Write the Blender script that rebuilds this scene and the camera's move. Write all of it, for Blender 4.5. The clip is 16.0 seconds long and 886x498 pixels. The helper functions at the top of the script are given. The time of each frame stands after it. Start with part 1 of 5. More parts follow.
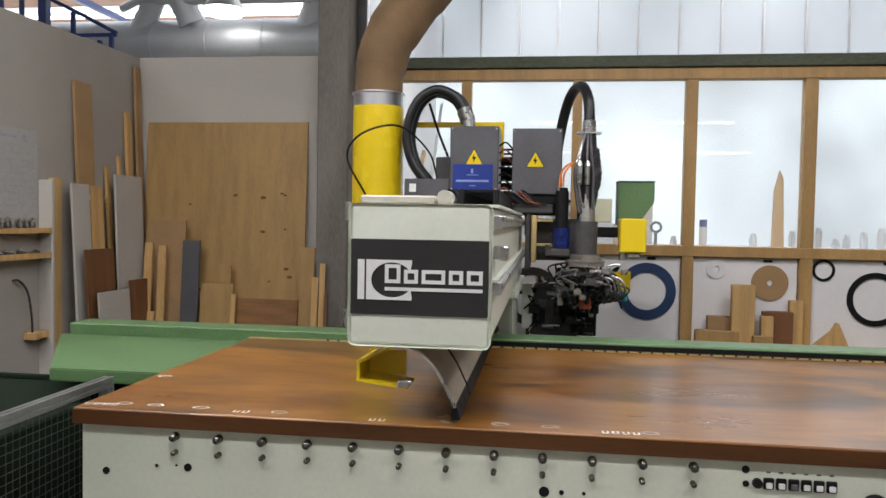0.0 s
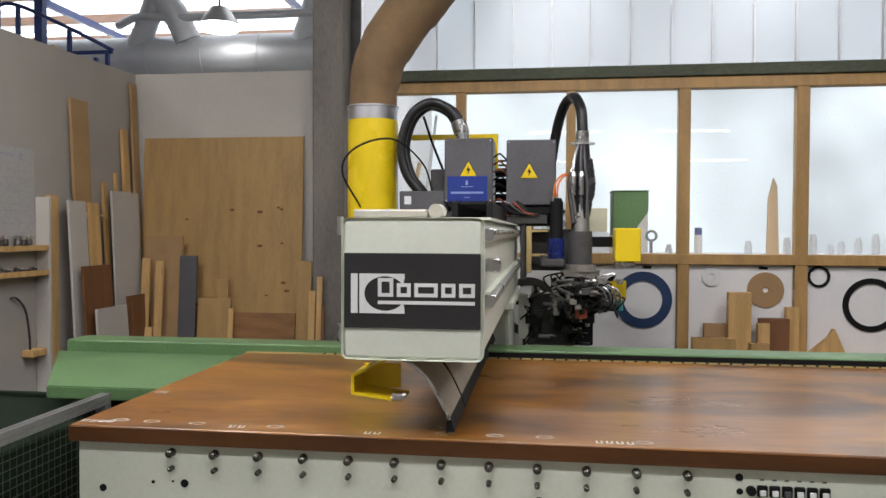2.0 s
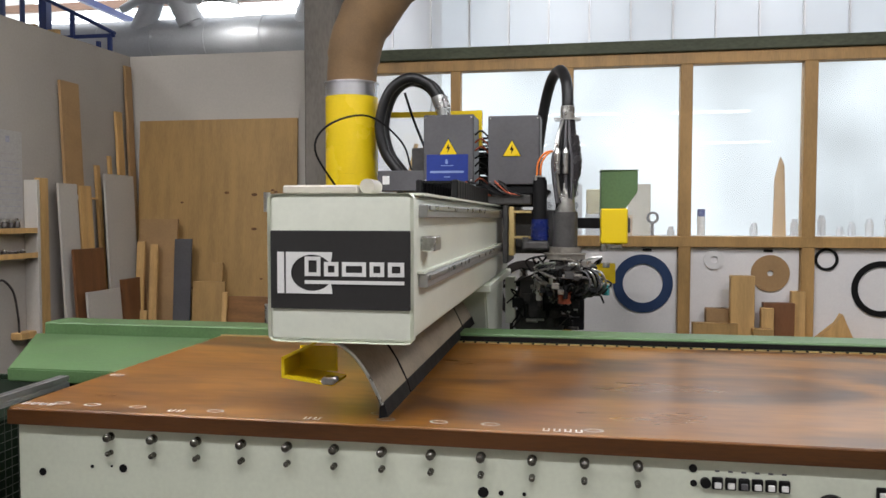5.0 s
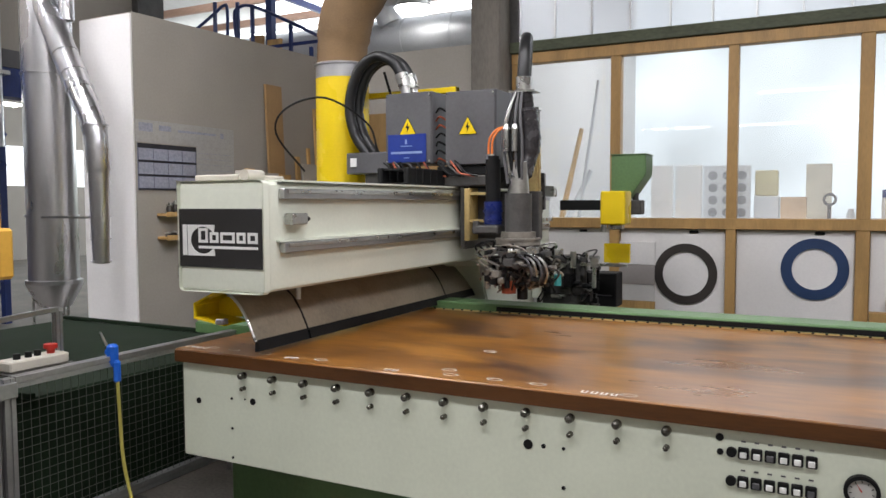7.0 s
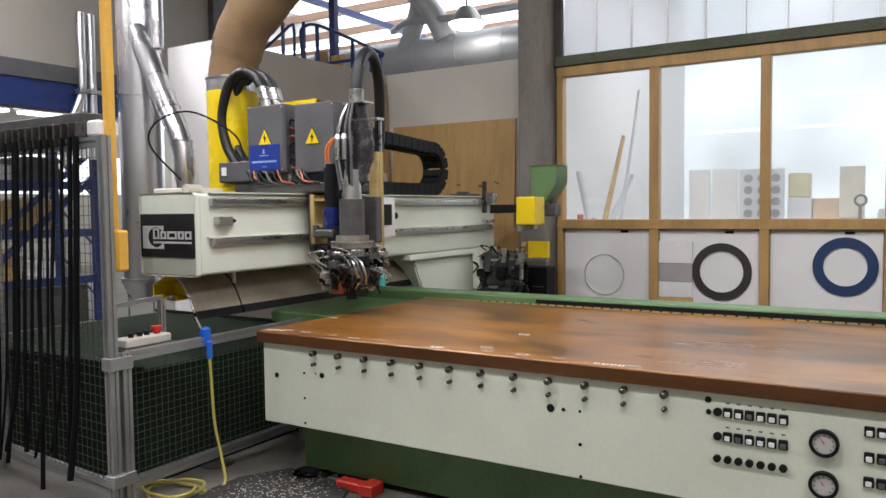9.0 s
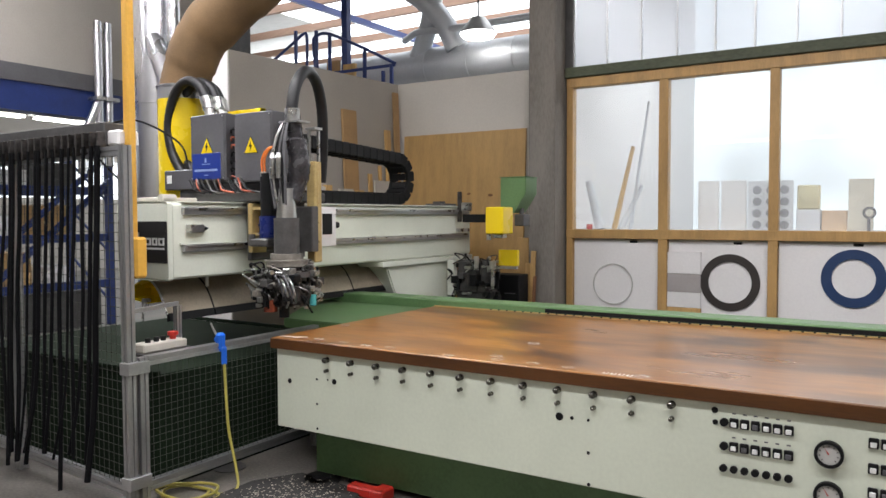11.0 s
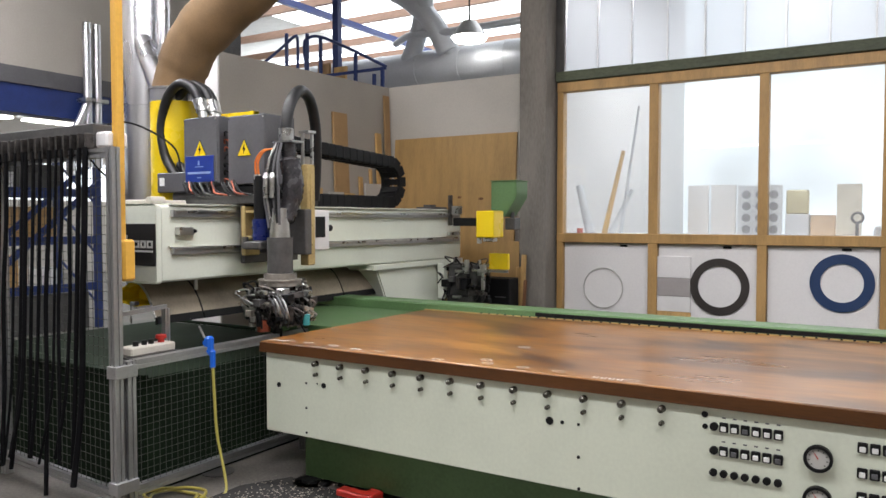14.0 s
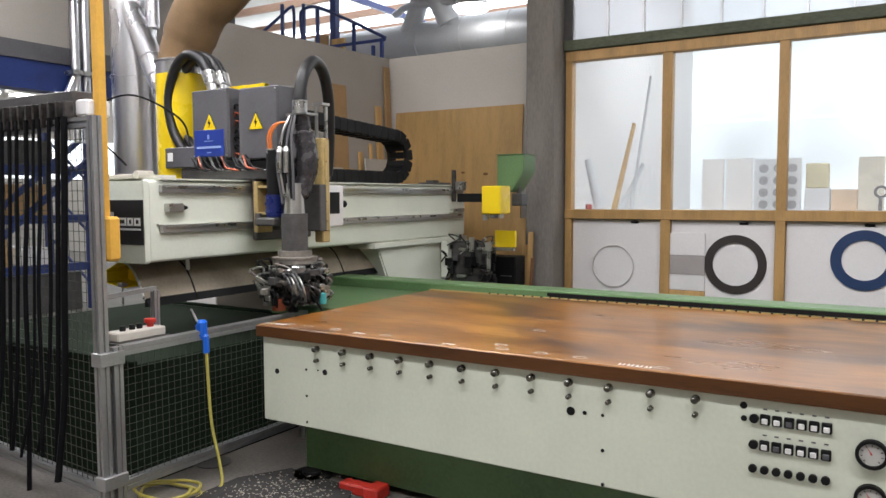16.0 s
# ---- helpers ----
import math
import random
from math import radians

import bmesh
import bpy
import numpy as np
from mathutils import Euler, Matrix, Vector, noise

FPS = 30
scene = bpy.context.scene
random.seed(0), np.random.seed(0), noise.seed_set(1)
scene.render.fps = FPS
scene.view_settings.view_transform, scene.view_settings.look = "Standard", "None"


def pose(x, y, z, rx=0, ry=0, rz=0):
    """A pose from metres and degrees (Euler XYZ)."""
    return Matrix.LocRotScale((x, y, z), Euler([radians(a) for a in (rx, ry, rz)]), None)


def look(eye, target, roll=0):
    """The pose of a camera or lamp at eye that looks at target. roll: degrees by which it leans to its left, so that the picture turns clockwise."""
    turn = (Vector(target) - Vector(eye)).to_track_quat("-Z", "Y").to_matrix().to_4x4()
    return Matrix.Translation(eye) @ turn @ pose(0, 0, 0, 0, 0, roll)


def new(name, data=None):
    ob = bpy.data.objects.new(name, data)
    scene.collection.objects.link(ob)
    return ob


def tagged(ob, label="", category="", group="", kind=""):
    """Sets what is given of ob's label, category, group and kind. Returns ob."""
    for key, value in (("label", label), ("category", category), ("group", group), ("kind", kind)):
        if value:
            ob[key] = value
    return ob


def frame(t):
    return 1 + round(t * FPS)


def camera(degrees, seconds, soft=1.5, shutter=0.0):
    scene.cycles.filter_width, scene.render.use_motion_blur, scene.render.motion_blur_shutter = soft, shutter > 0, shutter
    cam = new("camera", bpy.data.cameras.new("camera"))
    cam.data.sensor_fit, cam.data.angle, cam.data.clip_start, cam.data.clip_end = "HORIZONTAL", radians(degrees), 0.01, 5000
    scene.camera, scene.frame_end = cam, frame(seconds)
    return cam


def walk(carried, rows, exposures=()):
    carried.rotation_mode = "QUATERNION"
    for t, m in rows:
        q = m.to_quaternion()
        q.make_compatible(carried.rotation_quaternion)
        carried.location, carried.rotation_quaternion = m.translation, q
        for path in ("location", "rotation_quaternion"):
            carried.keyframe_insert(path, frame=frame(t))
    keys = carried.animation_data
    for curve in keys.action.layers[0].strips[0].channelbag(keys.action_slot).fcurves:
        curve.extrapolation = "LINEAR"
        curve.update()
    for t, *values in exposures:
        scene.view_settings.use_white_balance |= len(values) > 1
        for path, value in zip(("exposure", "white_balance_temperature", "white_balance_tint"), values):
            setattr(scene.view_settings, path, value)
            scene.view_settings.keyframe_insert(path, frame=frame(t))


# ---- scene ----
cam = camera(60.7, 16.0)
PATH = [
    (0, (1.577, -2.451, 1.454), (1.312, -0.47, 1.379), 1.0),
    (0.5, (1.592, -2.454, 1.458), (1.31, -0.475, 1.414), 1.1),
    (1, (1.599, -2.463, 1.462), (1.316, -0.483, 1.427), 0.8),
    (1.5, (1.603, -2.467, 1.462), (1.336, -0.485, 1.424), 0.6),
    (2, (1.602, -2.468, 1.463), (1.339, -0.486, 1.416), 0.2),
    (2.5, (1.603, -2.47, 1.46), (1.334, -0.489, 1.416), -0.1),
    (3, (1.603, -2.474, 1.459), (1.351, -0.491, 1.4), -0.2),
    (3.5, (1.604, -2.466, 1.453), (1.357, -0.483, 1.381), -0.3),
    (6, (2.168, -2.232, 1.425), (1.574, -0.324, 1.353), -0.4),
    (6.5, (2.32, -2.321, 1.421), (1.51, -0.493, 1.415), -1.5),
    (7, (2.499, -2.42, 1.41), (1.593, -0.641, 1.29), -0.2),
    (7.5, (2.699, -2.548, 1.397), (1.705, -0.824, 1.194), 1.8),
    (8, (2.775, -2.683, 1.399), (1.764, -0.963, 1.254), -0.2),
    (10.5, (2.855, -2.897, 1.413), (1.789, -1.208, 1.319), -0.4),
    (11, (2.851, -2.903, 1.419), (1.786, -1.213, 1.331), -0.2),
    (11.5, (2.843, -2.903, 1.415), (1.775, -1.215, 1.328), -0.2),
    (12, (2.845, -2.903, 1.417), (1.78, -1.212, 1.33), 0.1),
    (12.5, (2.846, -2.903, 1.418), (1.783, -1.212, 1.33), 0.1),
    (13, (2.839, -2.899, 1.418), (1.785, -1.202, 1.33), 0.2),
    (13.5, (2.84, -2.895, 1.414), (1.79, -1.195, 1.33), 0.0),
    (14, (2.846, -2.895, 1.419), (1.802, -1.191, 1.34), 0.0),
    (14.5, (2.847, -2.901, 1.421), (1.806, -1.195, 1.343), -0.2),
    (15, (2.843, -2.896, 1.417), (1.806, -1.188, 1.334), 0.0),
    (15.5, (2.796, -2.86, 1.406), (1.777, -1.143, 1.287), -0.1),
    (16, (2.664, -2.696, 1.402), (1.626, -0.993, 1.265), -0.2),
]
walk(cam, [(t, look(eye, target, roll)) for t, eye, target, roll in PATH],
     exposures=[(0, 0.10), (3.7, 0.12), (6.5, 0.17), (8.2, 0.17), (10.5, 0.38), (15, 0.40), (16, 0.40)])
# ---------------------------------------------------------------- light
def ramp(nt, src, a, b, lo=0.35, hi=0.65):
    r = nt.nodes.new("ShaderNodeValToRGB")
    r.color_ramp.elements[0].position, r.color_ramp.elements[1].position = lo, hi
    r.color_ramp.elements[0].color, r.color_ramp.elements[1].color = (*a, 1), (*b, 1)
    nt.links.new(src, r.inputs[0])
    return r.outputs[0]


world = bpy.data.worlds.new("world")
scene.world = world
world.use_nodes = True
sky = world.node_tree.nodes.new("ShaderNodeTexSky")
sky.sky_type, sky.sun_disc, sky.sun_elevation, sky.sun_rotation = "NISHITA", False, radians(35), radians(200)
world.node_tree.links.new(sky.outputs[0], world.node_tree.nodes["Background"].inputs[0])
world.node_tree.nodes["Background"].inputs[1].default_value = 0.1

LAMP_POWER = 72
# The two lamps at x -4.0 are added to brighten fascia and partition end.
TUBES = [(-1.2, -2.5), (1.6, -2.5), (4.4, -2.5), (-1.2, -0.3), (1.6, 0.1), (4.4, 0.6), (-4.0, 0.2), (-4.0, -3.2), (-8.5, 2.5)]
TUBES_LOW = [(-0.5, -6.8), (1.4, -6.8), (3.3, -6.8), (5.2, -6.8)]
TUBES_MID = [(2.0, -4.9), (4.4, -4.9)]
# Assumed lamps, added to brighten the next room behind the panes.
TUBES_NEXT = [(1.6, 6.2), (4.6, 6.2)]


def area_lamp(name, m, sx, sy, power, color):
    d = bpy.data.lights.new(name, "AREA")
    d.shape, d.size, d.size_y, d.energy, d.color = "RECTANGLE", sx, sy, power, color
    ob = new(name, d)
    ob.matrix_world = m
    return ob


# ---------------------------------------------------------------- materials
def mat(name, color, rough=0.5, metal=0.0, var=0.12, scale=6.0, bump=0.05, fine=60.0, stretch=(1, 1, 1), dark=None, spec=0.5, pieces=False):
    """Painted, wooden, metal or mineral surface: a broad stain, a fine grain and a little relief."""
    m = bpy.data.materials.new(name)
    m.use_nodes = True
    nt = m.node_tree
    b = nt.nodes["Principled BSDF"]
    co = nt.nodes.new("ShaderNodeTexCoord")
    mp = nt.nodes.new("ShaderNodeMapping")
    mp.inputs["Scale"].default_value = stretch
    nt.links.new(co.outputs["Object"], mp.inputs[0])
    n1, n2 = nt.nodes.new("ShaderNodeTexNoise"), nt.nodes.new("ShaderNodeTexNoise")
    for n, s, d in ((n1, scale, 5), (n2, fine, 3)):
        n.inputs["Scale"].default_value, n.inputs["Detail"].default_value = s, d
        nt.links.new(mp.outputs[0], n.inputs["Vector"])
    mix = nt.nodes.new("ShaderNodeMath")
    mix.operation = "MULTIPLY_ADD"
    mix.inputs[1].default_value = 0.35
    nt.links.new(n2.outputs["Fac"], mix.inputs[0])
    half = nt.nodes.new("ShaderNodeMath")
    half.operation = "MULTIPLY"
    half.inputs[1].default_value = 0.65
    nt.links.new(n1.outputs["Fac"], half.inputs[0])
    nt.links.new(half.outputs[0], mix.inputs[2])
    low = dark or tuple(c * (1 - 2 * var) for c in color)
    out = ramp(nt, mix.outputs[0], low, color, 0.36, 0.6)
    if pieces:
        info = nt.nodes.new("ShaderNodeObjectInfo")
        hsv = nt.nodes.new("ShaderNodeHueSaturation")
        mr = nt.nodes.new("ShaderNodeMapRange")
        mr.inputs["To Min"].default_value, mr.inputs["To Max"].default_value = 0.75, 1.2
        nt.links.new(info.outputs["Random"], mr.inputs["Value"])
        nt.links.new(mr.outputs[0], hsv.inputs["Value"])
        nt.links.new(out, hsv.inputs["Color"])
        out = hsv.outputs[0]
    nt.links.new(out, b.inputs["Base Color"])
    rr = nt.nodes.new("ShaderNodeMapRange")
    rr.inputs["To Min"].default_value, rr.inputs["To Max"].default_value = max(0.02, rough - 0.1), min(1, rough + 0.12)
    nt.links.new(n1.outputs["Fac"], rr.inputs["Value"])
    nt.links.new(rr.outputs[0], b.inputs["Roughness"])
    b.inputs["Metallic"].default_value = metal
    b.inputs["Specular IOR Level"].default_value = spec
    if bump:
        bp = nt.nodes.new("ShaderNodeBump")
        bp.inputs["Strength"].default_value, bp.inputs["Distance"].default_value = bump, 0.01
        nt.links.new(mix.outputs[0], bp.inputs["Height"])
        nt.links.new(bp.outputs[0], b.inputs["Normal"])
    return m


def glow(name, color, strength):
    m = bpy.data.materials.new(name)
    m.use_nodes = True
    b = m.node_tree.nodes["Principled BSDF"]
    b.inputs["Base Color"].default_value = (0.05, 0.05, 0.05, 1)
    b.inputs["Emission Color"].default_value, b.inputs["Emission Strength"].default_value = (*color, 1), strength
    return m


def glass(name, color=(1, 1, 1), rough=0.0, haze=0.0):
    """Thin pane: mostly clear, mirror gloss by angle, a little dust."""
    m = bpy.data.materials.new(name)
    m.use_nodes = True
    nt = m.node_tree
    nt.nodes.remove(nt.nodes["Principled BSDF"])
    out = nt.nodes["Material Output"]
    clear, gloss, dust = nt.nodes.new("ShaderNodeBsdfTransparent"), nt.nodes.new("ShaderNodeBsdfGlossy"), nt.nodes.new("ShaderNodeBsdfDiffuse")
    clear.inputs[0].default_value = (*color, 1)
    gloss.inputs["Roughness"].default_value = rough
    dust.inputs[0].default_value = (0.8, 0.82, 0.84, 1)
    fr = nt.nodes.new("ShaderNodeFresnel")
    fr.inputs[0].default_value = 1.5
    a, b = nt.nodes.new("ShaderNodeMixShader"), nt.nodes.new("ShaderNodeMixShader")
    a.inputs[0].default_value = haze
    nt.links.new(clear.outputs[0], a.inputs[1])
    nt.links.new(dust.outputs[0], a.inputs[2])
    nt.links.new(fr.outputs[0], b.inputs[0])
    nt.links.new(a.outputs[0], b.inputs[1])
    nt.links.new(gloss.outputs[0], b.inputs[2])
    nt.links.new(b.outputs[0], out.inputs[0])
    return m


CREAM = mat("cream_green_enamel", (0.73, 0.755, 0.65), 0.36, var=0.04, scale=3, bump=0.03)
CREAM2 = mat("front_panel_enamel", (0.68, 0.715, 0.59), 0.42, var=0.05, scale=2.5, bump=0.03)
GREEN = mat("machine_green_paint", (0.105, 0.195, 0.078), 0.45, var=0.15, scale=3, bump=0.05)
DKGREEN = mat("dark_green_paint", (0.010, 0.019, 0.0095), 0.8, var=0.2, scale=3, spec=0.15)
BLACKPL = mat("black_faceplate", (0.022, 0.021, 0.021), 0.5, var=0.1, scale=5)
BLACK = mat("black_rubber", (0.006, 0.006, 0.0065), 0.6, var=0.2, scale=20, spec=0.25)
HOSE = mat("black_hose", (0.008, 0.008, 0.009), 0.42, var=0.2, scale=20, bump=0.2)
WHITE = mat("white_lettering", (0.78, 0.78, 0.76), 0.5, var=0.04)
GREY = mat("grey_box_enamel", (0.10, 0.098, 0.105), 0.42, var=0.1, scale=4, bump=0.02)
DKGREY = mat("dark_grey_cast", (0.075, 0.072, 0.07), 0.5, var=0.2, scale=10)
PALECAST = mat("dusty_cast_flange", (0.22, 0.20, 0.17), 0.55, var=0.2, scale=14)
STEEL = mat("bright_steel", (0.62, 0.62, 0.6), 0.28, 1.0, var=0.12, scale=12)
DSTEEL = mat("oily_steel", (0.11, 0.10, 0.095), 0.38, 0.8, var=0.3, scale=25, bump=0.15)
GALV = mat("galvanised_duct", (0.62, 0.62, 0.64), 0.28, 1.0, var=0.05, scale=4, bump=0.004, stretch=(1, 1, 0.3))
DULLGALV = mat("dull_zinc_duct", (0.55, 0.57, 0.60), 0.45, 0.35, var=0.08, scale=2, bump=0.01)
VENEER = mat("orange_brown_veneer", (0.27, 0.125, 0.04), 0.5, var=0.2, scale=5, stretch=(0.5, 4, 4))
WIRE = mat("dusty_plated_wire", (0.075, 0.082, 0.066), 0.6, 0.3, var=0.15, scale=20)
ALU = mat("anodised_aluminium", (0.48, 0.48, 0.48), 0.38, 0.9, var=0.08, scale=8)
YELLOW = mat("yellow_paint", (0.79, 0.57, 0.013), 0.27, var=0.04, scale=3, bump=0.006)
YELLOW2 = mat("pendant_yellow", (0.72, 0.40, 0.06), 0.45, var=0.08, scale=4)
BLUE = mat("blue_plaque", (0.011, 0.035, 0.24), 0.4, var=0.1)
NAVY = mat("navy_gearbox_paint", (0.010, 0.022, 0.15), 0.28, var=0.15, scale=15)
PLATEMARK = mat("faded_plaque_print", (0.22, 0.30, 0.55), 0.5, var=0.05)
BLUESTEEL = mat("blue_steel_paint", (0.015, 0.035, 0.16), 0.45, var=0.15)
BLUECLIP = mat("blue_plastic", (0.01, 0.12, 0.6), 0.35, var=0.05)
IVORY = mat("ivory_slide", (0.50, 0.37, 0.15), 0.5, var=0.15, scale=6)
TAN = mat("tan_rubber_curtain", (0.30, 0.25, 0.185), 0.6, var=0.15, scale=5, bump=0.1)
ORANGE = mat("orange_cable", (0.75, 0.20, 0.03), 0.45, var=0.08)
COPPER = mat("copper_coil", (0.42, 0.10, 0.05), 0.4, 0.4, var=0.2)
RED = mat("red_plastic", (0.5, 0.03, 0.02), 0.4, var=0.08)
FABRIC = mat("brown_fabric_hose", (0.195, 0.118, 0.054), 0.8, var=0.15, scale=5, bump=0.15, fine=120)
TABLE = mat("worn_phenolic_ply_top", (0.30, 0.125, 0.017), 0.30, var=0.2, scale=1.6, bump=0.006, fine=14, stretch=(0.4, 1.8, 1), dark=(0.14, 0.05, 0.007), spec=0.85)


def scorch(m):
    """Dark soaked-in stains and pale rubbed patches over the worn top."""
    nt = m.node_tree
    b = nt.nodes["Principled BSDF"]
    src = b.inputs["Base Color"].links[0].from_socket
    co = nt.nodes.new("ShaderNodeTexCoord")
    for scale, lo, hi, col, dist, amount, stretch in ((0.85, 0.49, 0.66, (0.040, 0.017, 0.010, 1), 1.6, 0.85, (0.8, 2.0, 1)), (3.2, 0.55, 0.72, (0.05, 0.02, 0.012, 1), 2.2, 0.35, (0.35, 2.4, 1)), (1.3, 0.56, 0.74, (0.42, 0.24, 0.11, 1), 0.3, 0.15, (0.5, 1.2, 1)), (7.0, 0.62, 0.70, (0.06, 0.03, 0.02, 1), 1.0, 0.25, (0.3, 2, 1))):
        mp, n = nt.nodes.new("ShaderNodeMapping"), nt.nodes.new("ShaderNodeTexNoise")
        mp.inputs["Scale"].default_value, mp.inputs["Location"].default_value = stretch, (0.35, 3.1 + scale, 0)
        n.inputs["Scale"].default_value, n.inputs["Detail"].default_value, n.inputs["Distortion"].default_value = scale, 6, dist
        nt.links.new(co.outputs["Object"], mp.inputs[0])
        nt.links.new(mp.outputs[0], n.inputs["Vector"])
        f = nt.nodes.new("ShaderNodeMapRange")
        f.inputs["From Min"].default_value, f.inputs["From Max"].default_value, f.inputs["To Max"].default_value = lo, hi, amount
        nt.links.new(n.outputs["Fac"], f.inputs["Value"])
        mx = nt.nodes.new("ShaderNodeMixRGB")
        mx.inputs[2].default_value = col
        nt.links.new(f.outputs[0], mx.inputs[0])
        nt.links.new(src, mx.inputs[1])
        src = mx.outputs[0]
    nt.links.new(src, b.inputs["Base Color"])


scorch(TABLE)
TEDGE = mat("red_brown_table_edge", (0.10, 0.036, 0.008), 0.35, var=0.2, scale=4, stretch=(0.4, 1, 3))
WALL = mat("warm_grey_plaster", (0.375, 0.345, 0.308), 0.85, var=0.06, scale=1.5, bump=0.08)
WALLW = mat("white_wall_board", (0.75, 0.73, 0.72), 0.7, var=0.04, scale=1.2, bump=0.03)
WALLB = mat("pale_grey_board", (0.47, 0.44, 0.395), 0.75, var=0.05, scale=1.4, bump=0.03)
PLAN = mat("faint_printed_paper", (0.40, 0.385, 0.37), 0.75, var=0.06, scale=30)
PALEBOX = mat("pale_plastic_case", (0.46, 0.43, 0.37), 0.5, var=0.05)
CONC = mat("concrete_column", (0.21, 0.19, 0.165), 0.85, var=0.18, scale=3, bump=0.2, stretch=(1, 1, 0.3))
FLOOR = mat("stained_concrete_floor", (0.17, 0.155, 0.135), 0.55, var=0.32, scale=1.8, bump=0.1)
WOODF = mat("oiled_window_frame_wood", (0.46, 0.275, 0.10), 0.5, var=0.15, scale=3, fine=40, stretch=(3, 3, 0.5), bump=0.08)
PINE = mat("pine_board", (0.58, 0.36, 0.14), 0.6, var=0.14, scale=4, fine=30, stretch=(5, 5, 0.5), bump=0.08)
PLY = mat("spruce_ply_sheet", (0.41, 0.25, 0.092), 0.6, var=0.12, scale=3, fine=30, stretch=(4, 4, 0.6), bump=0.06)
SLEEVE = mat("dark_plastic_sleeve", (0.055, 0.052, 0.056), 0.25, var=0.3, scale=14, bump=0.3)
KNOB = mat("turned_steel_knob", (0.17, 0.16, 0.14), 0.22, 0.9, var=0.15, scale=30)
DIAL = mat("greyed_dial", (0.50, 0.49, 0.46), 0.5, var=0.05)
BROWNB = mat("brown_veneer_board", (0.20, 0.085, 0.035), 0.5, var=0.18, scale=4, stretch=(4, 4, 0.5))
MDF = mat("mdf_board", (0.36, 0.22, 0.10), 0.7, var=0.08)
GREENBEAM = mat("green_stained_beam", (0.095, 0.108, 0.066), 0.7, var=0.25, scale=4, stretch=(0.4, 1, 1))
CEIL = mat("white_roof_deck", (0.62, 0.62, 0.60), 0.8, var=0.05)
PAPER = mat("white_paper", (0.70, 0.69, 0.68), 0.7, var=0.03)
POLY = glass("polycarbonate_sheet", (0.93, 0.97, 1.0), 0.25, 0.45)
PANE = glass("window_glass", (0.97, 0.99, 0.99), 0.0, 0.10)
DAY = glow("daylight", (0.87, 0.935, 1.0), 0.86)


def uneven(m, scale, low, high):
    """Lets a bright backdrop vary softly, as a hazy glazed facade does."""
    nt = m.node_tree
    co, n, r = nt.nodes.new("ShaderNodeTexCoord"), nt.nodes.new("ShaderNodeTexNoise"), nt.nodes.new("ShaderNodeMapRange")
    n.inputs["Scale"].default_value, n.inputs["Detail"].default_value = scale, 2
    r.inputs["From Min"].default_value, r.inputs["From Max"].default_value = 0.35, 0.65
    r.inputs["To Min"].default_value, r.inputs["To Max"].default_value = low, high
    nt.links.new(co.outputs["Object"], n.inputs["Vector"])
    nt.links.new(n.outputs["Fac"], r.inputs["Value"])
    nt.links.new(r.outputs[0], nt.nodes["Principled BSDF"].inputs["Emission Strength"])


uneven(DAY, 0.45, 0.70, 1.30)
DAY2 = glow("roof_daylight", (0.9, 0.95, 1.0), 4.5)
TUBEGLOW = glow("fluorescent_tube", (1.0, 0.98, 0.94), 9.0)


# ---------------------------------------------------------------- mesh helpers
def bm_box(x0, y0, z0, x1, y1, z1, bevel=0.0, seg=1):
    bm = bmesh.new()
    bmesh.ops.create_cube(bm, size=1)
    for v in bm.verts:
        v.co = Vector(((x0 + x1) / 2 + v.co.x * (x1 - x0), (y0 + y1) / 2 + v.co.y * (y1 - y0), (z0 + z1) / 2 + v.co.z * (z1 - z0)))
    if bevel:
        bmesh.ops.bevel(bm, geom=bm.edges[:], offset=bevel, segments=seg, affect="EDGES", profile=0.6)
    return bm


def bm_cyl(p, q, r0, r1=None, n=20):
    """A capped cylinder or cone from p to q."""
    bm = bmesh.new()
    p, q = Vector(p), Vector(q)
    d = q - p
    bmesh.ops.create_cone(bm, cap_ends=True, segments=n, radius1=r0, radius2=r0 if r1 is None else r1, depth=d.length)
    bm.transform(Matrix.Translation((p + q) / 2) @ d.to_track_quat("Z", "Y").to_matrix().to_4x4())
    return bm


def smooth_path(pts, n=6):
    """Catmull-Rom through the points."""
    p = [Vector(a) for a in pts]
    p = [p[0] * 2 - p[1], *p, p[-1] * 2 - p[-2]]
    out = []
    for i in range(1, len(p) - 2):
        for k in range(n):
            t = k / n
            a, b, c, d = p[i - 1:i + 3]
            out.append(0.5 * (2 * b + (c - a) * t + (2 * a - 5 * b + 4 * c - d) * t * t + (3 * b - a - 3 * c + d) * t ** 3))
    return [*out, p[-2]]


